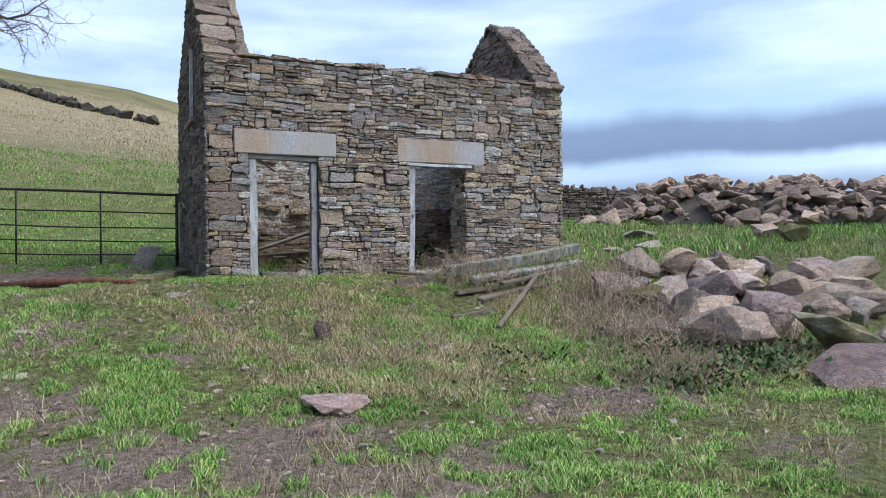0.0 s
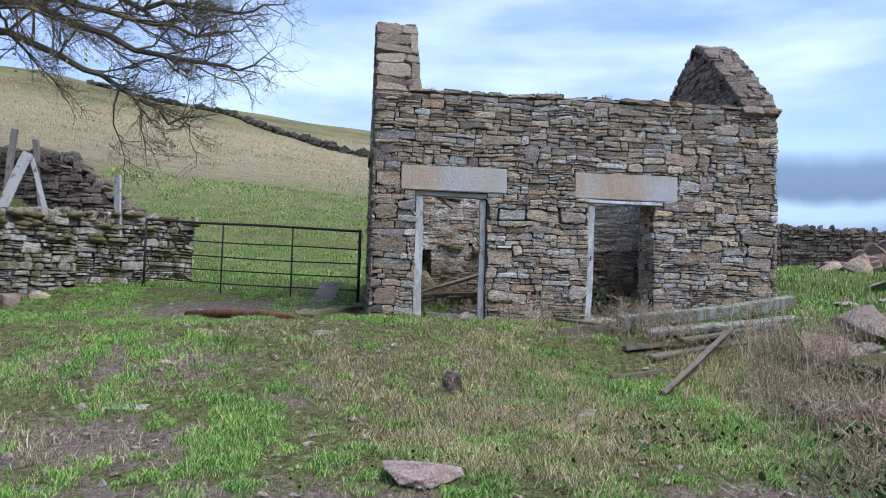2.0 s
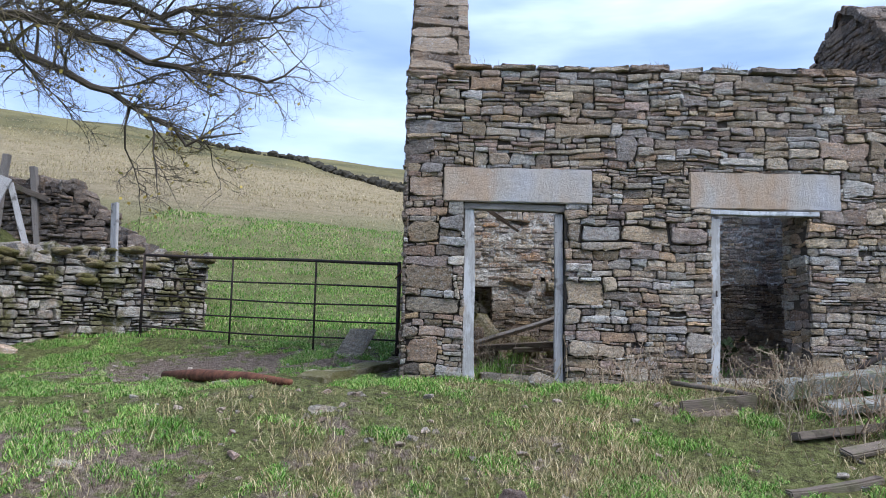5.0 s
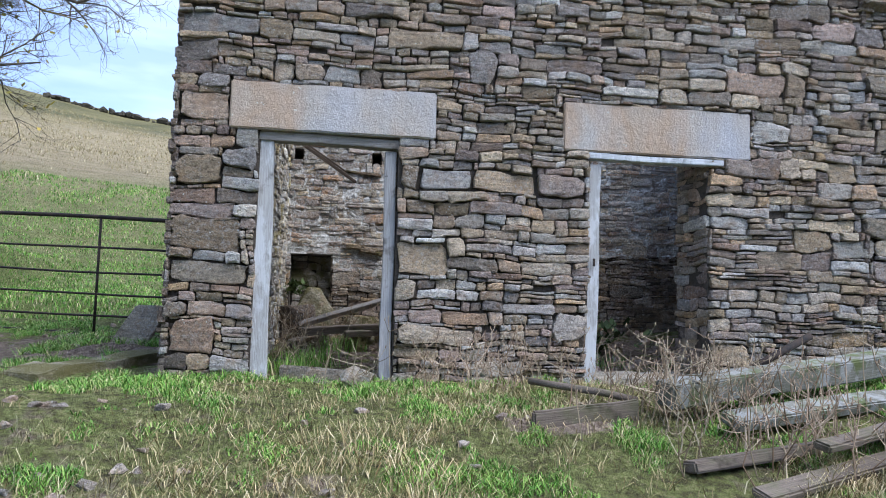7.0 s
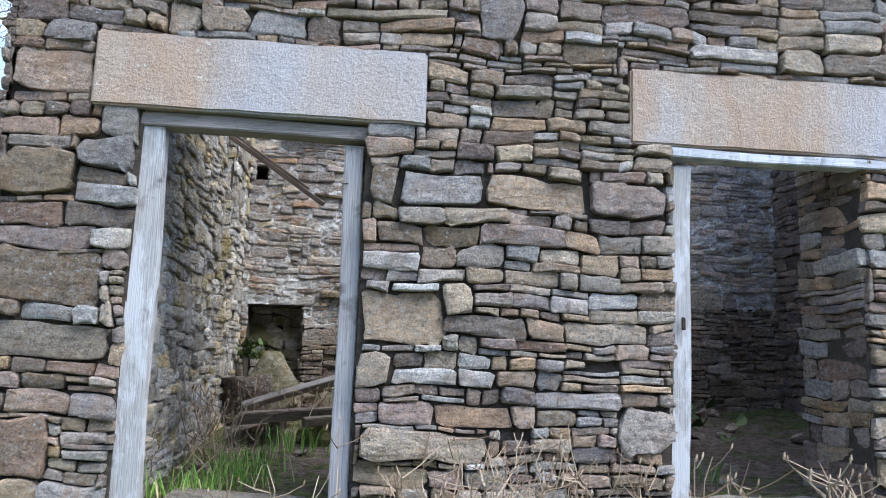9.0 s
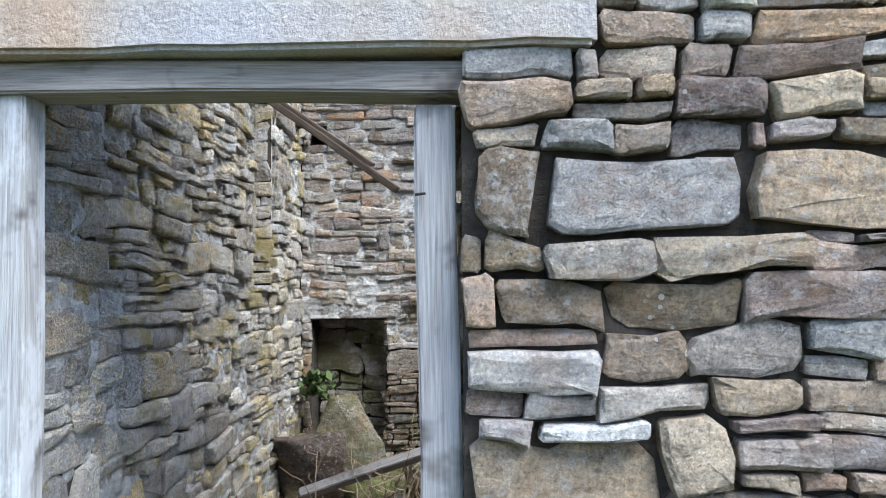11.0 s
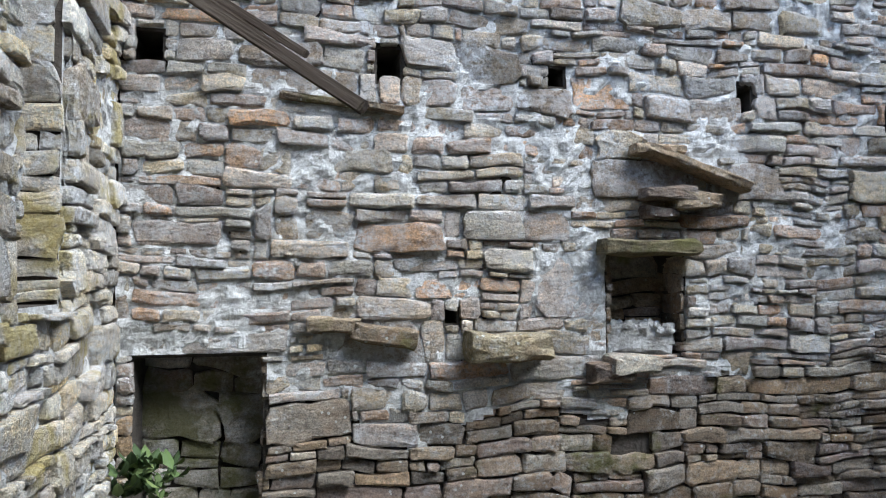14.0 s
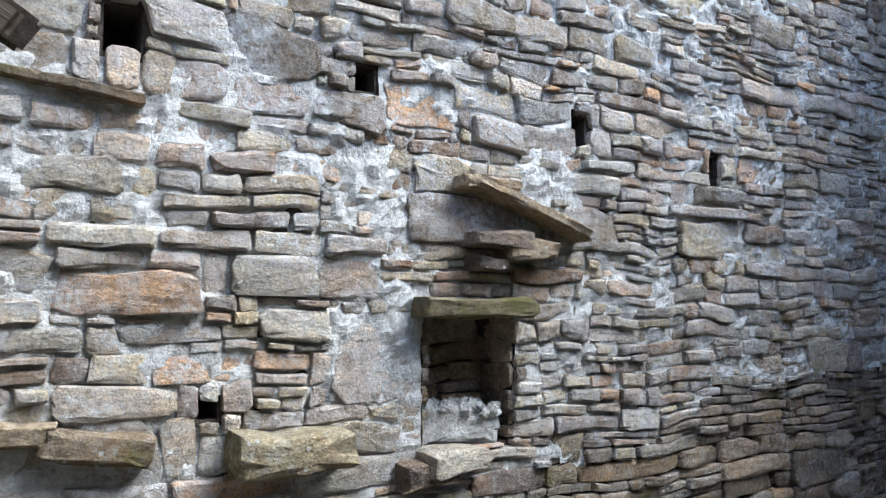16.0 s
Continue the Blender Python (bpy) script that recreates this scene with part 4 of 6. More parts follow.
# flat earth and threshold slabs
for x0, x1, seed in ((0.95, 1.85, 31), (3.75, 4.72, 32)):
    V, F = stone_shape(np.random.default_rng(seed), x1 - x0, 0.42, 0.09)
    V = V[:, [0, 2, 1]] * np.array((1, 1, -1)) + np.array(((x0 + x1) / 2, 0.33, -0.075))
    th = new("threshold_slab", mesh_of("threshold_slab", V, [f[::-1] for f in F], M_PALE))
    tagged(th, "worn pale stone threshold slab in the doorway", "threshold", "thresholds")

# ---- rafter left in the wall ----
raf = new("fallen_rafter")
tagged(raf, "dark broken roof rafter sticking out of the wall", "beam")
raf.matrix_basis = along_x((0.56, 2.43, 2.715), (1.56, 1.957, 1.972), 0)
L = (Vector((0.56, 2.43, 2.715)) - Vector((1.56, 1.957, 1.972))).length
part("rafter", timber_x("rafter", L, 0.036, 0.040, M_RAFTER, seed=21, bevel=0.005), raf)
o = part("batten", timber_x("batten", L - 0.22, 0.020, 0.028, M_RAFTER, seed=22, bevel=0.003), raf, "thin rusty brown batten")
o.matrix_basis = Matrix.Translation((0.02, 0.012, 0.030))


# ---- rocks ----
def hull_mesh(name, mat, seed, sx=1.0, sy=1.0, sz=1.0, n=15, flat=0.0):
    """An angular broken stone, sizes about 1 across, resting on z = 0."""
    r = np.random.default_rng(seed)
    bm = bmesh.new()
    for _ in range(n):
        p = r.normal(0, 1, 3)
        p /= max(abs(p)) ** 0.75 * np.linalg.norm(p) ** 0.25
        bm.verts.new(p * 0.5 * r.uniform(0.82, 1.0))
    res = bmesh.ops.convex_hull(bm, input=bm.verts)
    bmesh.ops.delete(bm, geom=[g for g in res["geom_interior"] if isinstance(g, bmesh.types.BMVert)], context="VERTS")
    bmesh.ops.dissolve_limit(bm, angle_limit=radians(14), verts=bm.verts[:], edges=bm.edges[:])
    bmesh.ops.bevel(bm, geom=bm.edges[:], offset=0.013, segments=1, affect="EDGES")
    bmesh.ops.triangulate(bm, faces=bm.faces[:])
    for limit in (0.26, 0.17):
        bmesh.ops.subdivide_edges(bm, edges=[e for e in bm.edges if e.calc_length() > limit], cuts=1)
        bmesh.ops.triangulate(bm, faces=[f for f in bm.faces if len(f.verts) > 3])
    q = Vector((seed * 3.7, 1.3, 0))
    for v in bm.verts:
        v.co += v.co.normalized() * (0.055 * noise.noise(v.co * 3.0 + q) + 0.03 * noise.noise(v.co * 8 + q))
        v.co = Vector((v.co.x * sx, v.co.y * sy, v.co.z * sz))
    lo = min(v.co.z for v in bm.verts)
    for v in bm.verts:
        v.co.z -= lo
    return bm_mesh(name, bm, mat)


def boulder(name, x, y, sx, sy, sz, seed, mat, words, rz=0.0, tilt=(0, 0), sink=0.06, up=0.0, group="boulders by the path"):
    ob = new(name, hull_mesh(name, mat, seed, sx, sy, sz))
    ob.matrix_basis = pose(x, y, rough_z(x, y) - sink + up, tilt[0], tilt[1], rz)
    return tagged(ob, words, "rock", group)


BOULDERS = [
    # x, y, sizes, seed, material, words, turn, tilt, raised
    (7, -2.25, 1.05, 0.9, 0.72, 41, M_HEAP, "large dark brown sandstone boulder in dead weeds", 20, (0, 8), 0),
    (7.75, -2.4, 0.95, 0.8, 0.55, 42, M_ROCK, "pale grey lichened sandstone boulder", -15, (6, 0), 0.05),
    (8.35, -2.6, 1.0, 0.8, 0.5, 43, M_ROCK, "brown angular sandstone boulder in grass", 40, (0, 0), 0),
    (6.05, -3.45, 1.0, 0.75, 0.50, 44, M_MOSSROCK, "yellow lichened sandstone boulder", 10, (0, -10), 0),
    (6.6, -3.6, 0.95, 0.8, 0.62, 45, M_ROCK, "lichened buff sandstone boulder in weeds", -20, (5, 0), 0),
    (7.35, -3.7, 1.15, 0.9, 0.78, 46, M_RED, "large reddish brown sandstone boulder", 35, (-8, 5), 0.08),
    (8.2, -3.4, 0.9, 0.9, 0.6, 47, M_ROCK, "pale split sandstone boulder", 0, (0, 12), 0),
    (8.35, -4.2, 1.0, 0.8, 0.75, 48, M_HEAP, "dark angular sandstone boulder", 60, (15, 0), 0),
    (10.1, -3.9, 1.5, 1.0, 0.7, 49, M_ROCK, "long buff sandstone boulder", -30, (0, -14), 0),
    (4.95, -4.35, 0.85, 0.62, 0.30, 50, M_RED, "flat purple-red sandstone slab in the weeds", -12, (0, 14), 0),
    (5.5, -4.6, 0.95, 0.7, 0.36, 51, M_RED, "flat pinkish sandstone boulder in the weeds", 8, (0, 6), 0),
    (6.15, -4.75, 1.0, 0.85, 0.66, 52, M_ROCK, "pale grey lichened sandstone boulder", 25, (0, -12), 0),
    (5.9, -5.5, 1.25, 0.9, 0.80, 53, M_ROCK, "large pale pink split boulder", -40, (0, -22), 0),
    (6.95, -5, 1.0, 0.8, 0.66, 54, M_RED, "rounded pink sandstone boulder", 10, (0, 0), 0.1),
    (6.95, -5.95, 1.5, 0.9, 0.60, 55, M_MOSSROCK, "grey boulder patched with green lichen", -20, (0, 10), 0),
    (6.3, -6.95, 1.85, 1.15, 0.27, 56, M_RED, "broad flat purple sandstone slab", 18, (0, -10), 0.05),
    (9, -4.75, 1.6, 0.9, 0.7, 57, M_ROCK, "long orange-brown sandstone boulder", -35, (0, 8), 0),
    (5, -5.4, 0.62, 0.22, 0.14, 58, M_PALE, "small oblong pale stone block", 8, (0, 4), 0),
    (7.8, -6.5, 1.1, 0.9, 0.55, 59, M_ROCK, "brown angular sandstone boulder in grass", 50, (0, 0), 0),
    (0.45, -6, 0.72, 0.42, 0.22, 60, M_RED, "flat purple-red stone lying in the grass", 5, (0, 0), 0),
    (0.05, -6.6, 0.35, 0.25, 0.13, 61, M_RED, "small reddish stone in the grass", 30, (0, 0), 0),
    (2.3, -4.36, 0.28, 0.2, 0.2, 62, M_PALE, "small grey stone in the grass", 0, (0, 0), 0),
    (0.98, -3.65, 0.24, 0.16, 0.34, 63, M_HEAP, "small brown stone standing on end", 0, (0, -14), 0),
    (-2.4, -4.2, 0.55, 0.4, 0.10, 64, M_PALE, "flat pale stone bedded in the grass", 10, (0, 0), 0),
    (-2.35, -2.8, 0.45, 0.3, 0.09, 65, M_PALE, "flat pale stone bedded in the grass", -10, (0, 0), 0),
    (-1.95, -3.4, 0.35, 0.25, 0.07, 66, M_PALE, "flat pale stone bedded in the grass", 40, (0, 0), 0),
    (-0.6, -1.7, 0.32, 0.22, 0.12, 67, M_PALE, "small buff stone in the grass", 0, (0, 0), 0),
    (1.62, -0.12, 0.36, 0.26, 0.24, 68, M_PALE, "mossy pale stone on the threshold", 5, (0, 0), 0),
    (1.3, -0.02, 0.26, 0.2, 0.12, 69, M_PALE, "small pale stone on the threshold", 25, (0, 0), 0),
    (1.72, 0.35, 0.16, 0.12, 0.15, 70, M_ROCK, "small stone inside the doorway", 0, (0, 0), 0),
    (3.95, 0.75, 0.16, 0.14, 0.18, 71, M_RED, "small brown stone inside the dark doorway", 0, (0, 0), 0),
    (-6.9, 1.2, 0.7, 0.5, 0.4, 87, M_MOSSROCK, "mossy stone fallen from the field wall", 30, (0, 10), 0),
    (-6.5, 2.2, 0.55, 0.45, 0.3, 88, M_ROCK, "pale stone fallen from the field wall", -20, (8, 0), 0),
    (-7.1, 0.3, 0.8, 0.55, 0.45, 89, M_MOSSROCK, "mossy stone fallen from the field wall", 75, (0, -9), 0),
    (-6.3, 3.0, 0.4, 0.3, 0.22, 90, M_ROCK, "pale stone fallen from the field wall", 15, (0, 0), 0),
    (-2, -0.1, 0.28, 0.2, 0.16, 72, M_RED, "small brown stone on the mud", 0, (0, 0), 0),
    (11.4, 2.95, 1.0, 0.7, 0.28, 73, M_PALE, "flat pale stone in the grass", 10, (0, 0), 0),
    (9.6, 0.5, 0.7, 0.5, 0.25, 74, M_PALE, "pale stone in the grass", 0, (0, 0), 0),
    (8.4, 0.2, 0.6, 0.5, 0.22, 75, M_ROCK, "brown stone in the grass", 50, (0, 0), 0),
    (12.3, -1, 0.8, 0.6, 0.5, 76, M_MOSSROCK, "yellowish boulder in front of the rubble", 0, (0, 0), 0),
    (13, 0.2, 0.9, 0.6, 0.4, 77, M_ROCK, "brown boulder in front of the rubble", 0, (0, 0), 0),
    (1.06, 3.02, 0.72, 0.6, 0.76, 78, M_MOSSROCK, "big mossy boulder against the inner wall", 15, (0, -8), 0.10),
    (0.88, 2.9, 0.5, 0.45, 0.5, 79, M_DARK, "dark mossy stone in the corner", 40, (0, 0), 0.05),
    (1.75, 2.95, 0.6, 0.45, 0.4, 80, M_MOSSROCK, "mossy rubble stone on the floor", -10, (0, 0), 0.05),
    (2.35, 3.1, 0.6, 0.4, 0.34, 81, M_MOSSROCK, "mossy rubble stone on the floor", 20, (0, 0), 0.05),
    (1.1, 2.3, 0.55, 0.4, 0.28, 82, M_DARK, "rubble stone on the earth floor", 0, (0, 0), 0),
    (1.65, 2.3, 0.5, 0.4, 0.3, 83, M_MOSSROCK, "mossy rubble stone on the floor", 70, (0, 0), 0),
    (3.1, 3, 0.7, 0.5, 0.4, 84, M_MOSSROCK, "mossy rubble stone on the floor", 33, (0, 0), 0),
    (3.9, 2.9, 0.8, 0.5, 0.4, 85, M_MOSSROCK, "mossy rubble in the shade", -20, (0, 0), 0),
    (4.6, 3.1, 0.7, 0.5, 0.35, 86, M_MOSSROCK, "mossy rubble in the shade", 10, (0, 0), 0),
]
for x, y, sx, sy, sz, seed, mat, words, rz, tilt, up in BOULDERS:
    boulder("boulder" if max(sx, sy) > 0.5 else "stone", x, y, sx, sy, sz, seed, mat, words, rz, tilt, 0.06, up, "rubble inside the house" if 0.5 < x < 6.4 and 0.3 < y < 4 else "boulders in the grass")

# the rest of the pile
r = np.random.default_rng(64)
KINDS = ((M_ROCK, "buff angular sandstone boulder in the pile"), (M_RED, "reddish sandstone boulder in the pile"), (M_HEAP, "dark brown sandstone boulder in the pile"), (M_ROCK, "lichened sandstone boulder in the pile"))
for i in range(30):
    t = r.random()
    x, y = 6.3 + 3.6 * t + r.normal(0, 0.5), -2.9 - 2.6 * r.random() + 0.4 * t
    mat, words = KINDS[i % 4]
    s = r.uniform(0.38, 0.85)
    boulder("boulder", x, y, s * 1.25, s, s * 0.75, 400 + i, mat, words, r.uniform(0, 360), tuple(r.uniform(-22, 22, 2)), 0.05, r.uniform(0, 0.16) if i % 3 else 0.0, "boulders in the grass")
SHAPES = [hull_mesh("rubble_stone", M_HEAP, 200 + i, 1.0, 0.75, 0.5) for i in range(14)]
SCRUB = [hull_mesh("scrub_clump", M_SCRUB, 260 + i, 1.0, 0.8, 0.8) for i in range(5)]
SMALL = [hull_mesh("small_stone", M_ROCK, 300 + i, 1.0, 0.8, 0.5, 11) for i in range(6)]


def rubble_heap(name, spine, half, high, count, sizes, seed, words):
    """A long heap of tumbled stones along a line."""
    r = np.random.default_rng(seed)
    heap = tagged(new(name), words, "rubble heap")
    (xa, ya), (xb, yb) = spine
    heap.location = ((xa + xb) / 2, (ya + yb) / 2, 0)
    ux, uy = xb - xa, yb - ya
    n = math.hypot(ux, uy)
    ux, uy = ux / n, uy / n
    # the core that fills the heap
    rows, cols = 24, 12
    verts, faces = [], []

    def crown(s, q):
        ends = sm(0, 0.22, s) * (1 - sm(0.86, 1.05, s))
        return high * ends * (1 - abs(q) ** 1.6) * (0.85 + 0.3 * noise.noise(Vector((s * 6, q * 2, seed))))

    def place(s, q):
        x, y = xa + ux * n * s - uy * half * q, ya + uy * n * s + ux * half * q
        return x, y, ground_z(x, y) + crown(s, q)

    for i in range(rows + 1):
        for j in range(cols + 1):
            x, y, z = place(i / rows, -1 + 2 * j / cols)
            verts.append((x - heap.location.x, y - heap.location.y, z - 0.25))
    w = cols + 1
    faces = [(i * w + j, (i + 1) * w + j, (i + 1) * w + j + 1, i * w + j + 1) for i in range(rows) for j in range(cols)]
    part("earth_core", mesh_of("earth_core", verts, faces, M_GAP), heap)
    for k in range(count):
        s, q = r.uniform(0, 1), r.uniform(-1, 1)
        x, y, z = place(s, q)
        size = r.uniform(*sizes) * (1.3 if r.random() < 0.12 else 1)
        ob = part("rubble_stone", SHAPES[k % len(SHAPES)], heap)
        ob.matrix_basis = pose(x - heap.location.x, y - heap.location.y, z - 0.18 * size - 0.08, *r.uniform(-32, 32, 2), r.uniform(0, 360)) @ Matrix.Scale(size, 4)
    V, F, off = [], [], 0
    for k in range(420):
        me = SHAPES[k % len(SHAPES)]
        s, q = r.uniform(0.02, 0.98), r.uniform(-1, 1)
        x, y, z = place(s, q)
        size = r.uniform(0.22, 0.5)
        m = pose(x - heap.location.x, y - heap.location.y, z - 0.08, *r.uniform(-40, 40, 2), r.uniform(0, 360)) @ Matrix.Scale(size, 4)
        V += [tuple(m @ v.co) for v in me.vertices]
        F += [tuple(i + off for i in f.vertices) for f in me.polygons]
        off += len(me.vertices)
    part("small_rubble", mesh_of("small_rubble", V, F, M_HEAP), heap, "small broken stones", "stuff")
    return heap


rubble_heap("rubble_heap", ((14.2, 9.0), (22.5, -1.8)), 2.6, 1.5, 300, (0.45, 1.05), 5, "long heap of tumbled brown sandstone rubble")

# ---- dry-stone walls ----
def dry_wall(name, pts, height, thick, words, seed, mat, cope=True, near=None, step=None):
    """A dry-stone wall along a line of plan points, its face to the right of the way along them."""
    wall = tagged(new(name), words, "wall", kind="structure")
    r = np.random.default_rng(seed)
    run = 0
    for (xa, ya, ha), (xb, yb, hb) in zip(pts, pts[1:]):
        n = math.hypot(xb - xa, yb - ya)
        ux, uy = (xb - xa) / n, (yb - ya) / n
        nx, ny = uy, -ux
        za, zb = ground_z(xa, ya) - 0.15, ground_z(xb, yb) - 0.15
        ta, tb = za + 0.15 + ha, zb + 0.15 + hb
        q = [(xa - nx * R, ya - ny * R), (xb - nx * R, yb - ny * R), (xb - nx * thick, yb - ny * thick), (xa - nx * thick, ya - ny * thick)]
        verts = [(*q[0], za), (*q[1], zb), (*q[2], zb), (*q[3], za), (*q[0], ta), (*q[1], tb), (*q[2], tb), (*q[3], ta)]
        part("wall_core", mesh_of("wall_core", verts, [(0, 3, 2, 1), (4, 5, 6, 7), (0, 1, 5, 4), (1, 2, 6, 5), (2, 3, 7, 6), (3, 0, 4, 7)], M_GAP), wall)
        lo, hi = min(za, zb), max(ta, tb)
        cells = coursing(r, 0, n, lo, hi, h0=0.07, h1=0.21, w0=0.16, w1=0.46)
        lay(wall, r, cells, (xa - nx * R, ya - ny * R, 0), (ux, uy, 0), (nx, ny, 0), mat,
            near=near, gap=0.014, depth=(0.02, 0.15),
            keep=lambda u, z, du, dz: za + (zb - za) * u / n - 0.02 < z < ta + (tb - ta) * u / n + 0.02)
        if cope:
            u = 0
            while u < n:
                w = r.uniform(0.10, 0.30)
                h = r.uniform(0.14, 0.34)
                V, F = stone_shape(r, w, h, thick * 0.8)
                V = V @ np.array(Euler((0, r.normal(0, 0.25), 0)).to_matrix()).T
                B = np.array(((ux, -nx, 0), (uy, -ny, 0), (0, 0, 1)))
                t = u / n
                V = V @ B.T + np.array((xa + ux * (u + w / 2) - nx * thick * 0.85, ya + uy * (u + w / 2) - ny * thick * 0.85, ta + (tb - ta) * t + h * 0.36))
                part("cope_stone", mesh_of("cope_stone", V, F, mat), wall)
                u += w * 1.05
    return wall


WALL_W = [(-8.8, -2.5, 1.5), (-7.8, 1.0, 1.6), (-7.2, 2.9, 1.5), (-6.2, 4.4, 1.4), (-4.1, 5.7, 1.3)]
ww = dry_wall("wall_field_west", WALL_W, 1.5, 0.6, "mossy grey dry-stone field wall with upright coping stones", 51, M_MOSSY, near=lambda u, z: True)
# square end of that wall beside the gate
lay(ww, np.random.default_rng(5), coursing(np.random.default_rng(6), 0, 0.62, 0.2, 1.95, w0=0.25), (-4.1, 5.7, 0), (-0.53, 0.85, 0), (0.85, 0.53, 0), M_MOSSY, near=lambda u, z: True, depth=(0.02, 0.06))
dry_wall("wall_field_north", [(-9.0, 6.8, 0.9), (-7.4, 6.4, 1.2), (-5.2, 6.4, 0.9)], 1.2, 0.7, "tumbled dark dry-stone wall behind the sticks", 52, M_DARK)
dry_wall("wall_field_east", [(6.0, 17.5, 1.5), (16.0, 15.0, 1.5), (19.0, 13.8, 1.3), (27.0, 10.0, 1.0), (37.0, 4.0, 1.0)], 1.6, 0.6, "long dark dry-stone wall beyond the house", 53, M_DARK)
# moss cushions on the coping
r = np.random.default_rng(9)
for i in range(70):
    t = r.uniform(0, 3.999)
    (xa, ya, ha), (xb, yb, hb) = WALL_W[int(t)], WALL_W[int(t) + 1]
    f = t - int(t)
    x, y = xa + (xb - xa) * f - 0.02, ya + (yb - ya) * f + 0.05
    bm = bmesh.new()
    bmesh.ops.create_icosphere(bm, subdivisions=2, radius=1)
    s = r.uniform(0.05, 0.15)
    for v in bm.verts:
        v.co *= 1 + 0.3 * noise.noise(v.co * 2.2 + Vector((i, 0, 0)))
        v.co = Vector((v.co.x * s * 1.4, v.co.y * s, v.co.z * s * 0.55))
    drop = r.uniform(0, 1) ** 2 * 0.6
    o = part("moss_cushion", bm_mesh("moss_cushion", bm, M_MOSSEDGE, True), ww, "olive green moss cushion")
    o.location = (x + 0.10, y - 0.06, ground_z(x, y) + ha + (hb - ha) * f + 0.16 - drop)
# the dark ruined wall and scrub across the hillside
hw = tagged(new("wall_hillside"), "dark tumbled wall and scrub running down the hillside", "wall", kind="structure")
r = np.random.default_rng(14)
HILL = [(-62, 156), (-52, 153), (-44, 151.5), (-31, 150), (-27.5, 143), (-19.5, 126.5), (-11.5, 112), (-3.3, 93), (4, 84)]
for (xa, ya), (xb, yb) in zip(HILL, HILL[1:]):
    n = int(math.hypot(xb - xa, yb - ya) / 0.8)
    for i in range(n):
        t = (i + r.random()) / n
        x, y = xa + (xb - xa) * t + r.normal(0, 0.25), ya + (yb - ya) * t + r.normal(0, 0.25)
        s = r.uniform(1.0, 2.4)
        o = part("scrub_clump", SCRUB[i % 5], hw)
        o.matrix_basis = pose(x, y, ground_z(x, y) - 0.2, *r.uniform(-25, 25, 2), r.uniform(0, 360)) @ Matrix.Diagonal((s, s, s * 0.9, 1))


# ---- gate ----
def tube(points, radius, sides=8):
    """Verts and faces of a tube through points."""
    V, F = [], []
    P = [Vector(p) for p in points]
    rr = radius if isinstance(radius, (list, tuple)) else [radius] * len(P)
    for i, p in enumerate(P):
        d = (P[min(i + 1, len(P) - 1)] - P[max(i - 1, 0)]).normalized()
        a = d.orthogonal().normalized()
        b = d.cross(a)
        for k in range(sides):
            t = 2 * math.pi * k / sides
            V.append(tuple(p + (a * math.cos(t) + b * math.sin(t)) * rr[i]))
    for i in range(len(P) - 1):
        for k in range(sides):
            j = (k + 1) % sides
            F.append((i * sides + k, i * sides + j, (i + 1) * sides + j, (i + 1) * sides + k))
    F += [tuple(range(sides))[::-1], tuple(range((len(P) - 1) * sides, len(P) * sides))]
    return V, F


gate = tagged(new("field_gate"), "closed dark tubular steel field gate, slightly bent", "gate")
GA, GB = Vector((-0.20, 2.95, 0)), Vector((-4.80, 4.45, 0))
ZA, ZB = (0.12, 1.55), (0.24, 1.74)


def on_gate(s, t, sag=0.0):
    p = GA.lerp(GB, s)
    lo, hi = ZA[0] + (ZB[0] - ZA[0]) * s, ZA[1] + (ZB[1] - ZA[1]) * s
    p.z = lo + (hi - lo) * t - sag
    return p


for t, rad, sag in ((1.0, 0.026, 0.0), (0.74, 0.014, 0.012), (0.53, 0.014, 0.015), (0.35, 0.014, 0.03), (0.16, 0.014, 0.02), (0.0, 0.026, 0.02)):
    V, F = tube([on_gate(s, t, sag * math.sin(math.pi * s) + 0.006 * math.sin(9 * s + 20 * t)) for s in np.linspace(0, 1, 15)], rad)
    part("gate_bar", mesh_of("gate_bar", V, F, M_GATE, True), gate)
for s, rad in ((0.0, 0.032), (0.30, 0.017), (0.625, 0.017), (1.0, 0.026)):
    V, F = tube([on_gate(s, -0.04 if s == 0 else 0), on_gate(s, 0.5), on_gate(s, 1.02)], rad)
    part("gate_upright", mesh_of("gate_upright", V, F, M_GATE, True), gate)
V, F = tube([on_gate(0.0, 0.96) + Vector((0.06, -0.05, 0)), on_gate(0.0, 0.9) + Vector((0.03, -0.1, 0)), on_gate(0.012, 0.84), on_gate(0.0, 0.8) + Vector((0.03, 0.05, 0))], 0.012, 6)
part("chain", mesh_of("chain", V, F, M_RUST, True), gate, "rusty fastening chain")


# ---- slab, log and iron by the gate ----
slab = new("leaning_slab", block_mesh("leaning_slab", 0.40, 0.09, 0.50, M_PALE, 91))
slab.data.transform(Matrix(((1, 0, 0.55, 0), (0, 1, 0, 0), (0, 0, 1, 0), (0, 0, 0, 1))))
slab.matrix_basis = pose(-1.16, 2.50, 0.04, -14, 0, 4)
tagged(slab, "purple-grey stone slab leaning at the gate", "stone slab")
V, F = tube([(-3.08, 1.05, 0), (-2.5, 0.5, 0.02), (-1.7, -0.2, 0.0), (-1.1, -0.75, 0)], [0.05, 0.075, 0.07, 0.03], 10)
V = [(x, y, z + ground_z(x, y) + 0.05) for x, y, z in V]
log = new("fallen_log", mesh_of("fallen_log", V, F, M_RUST, True))
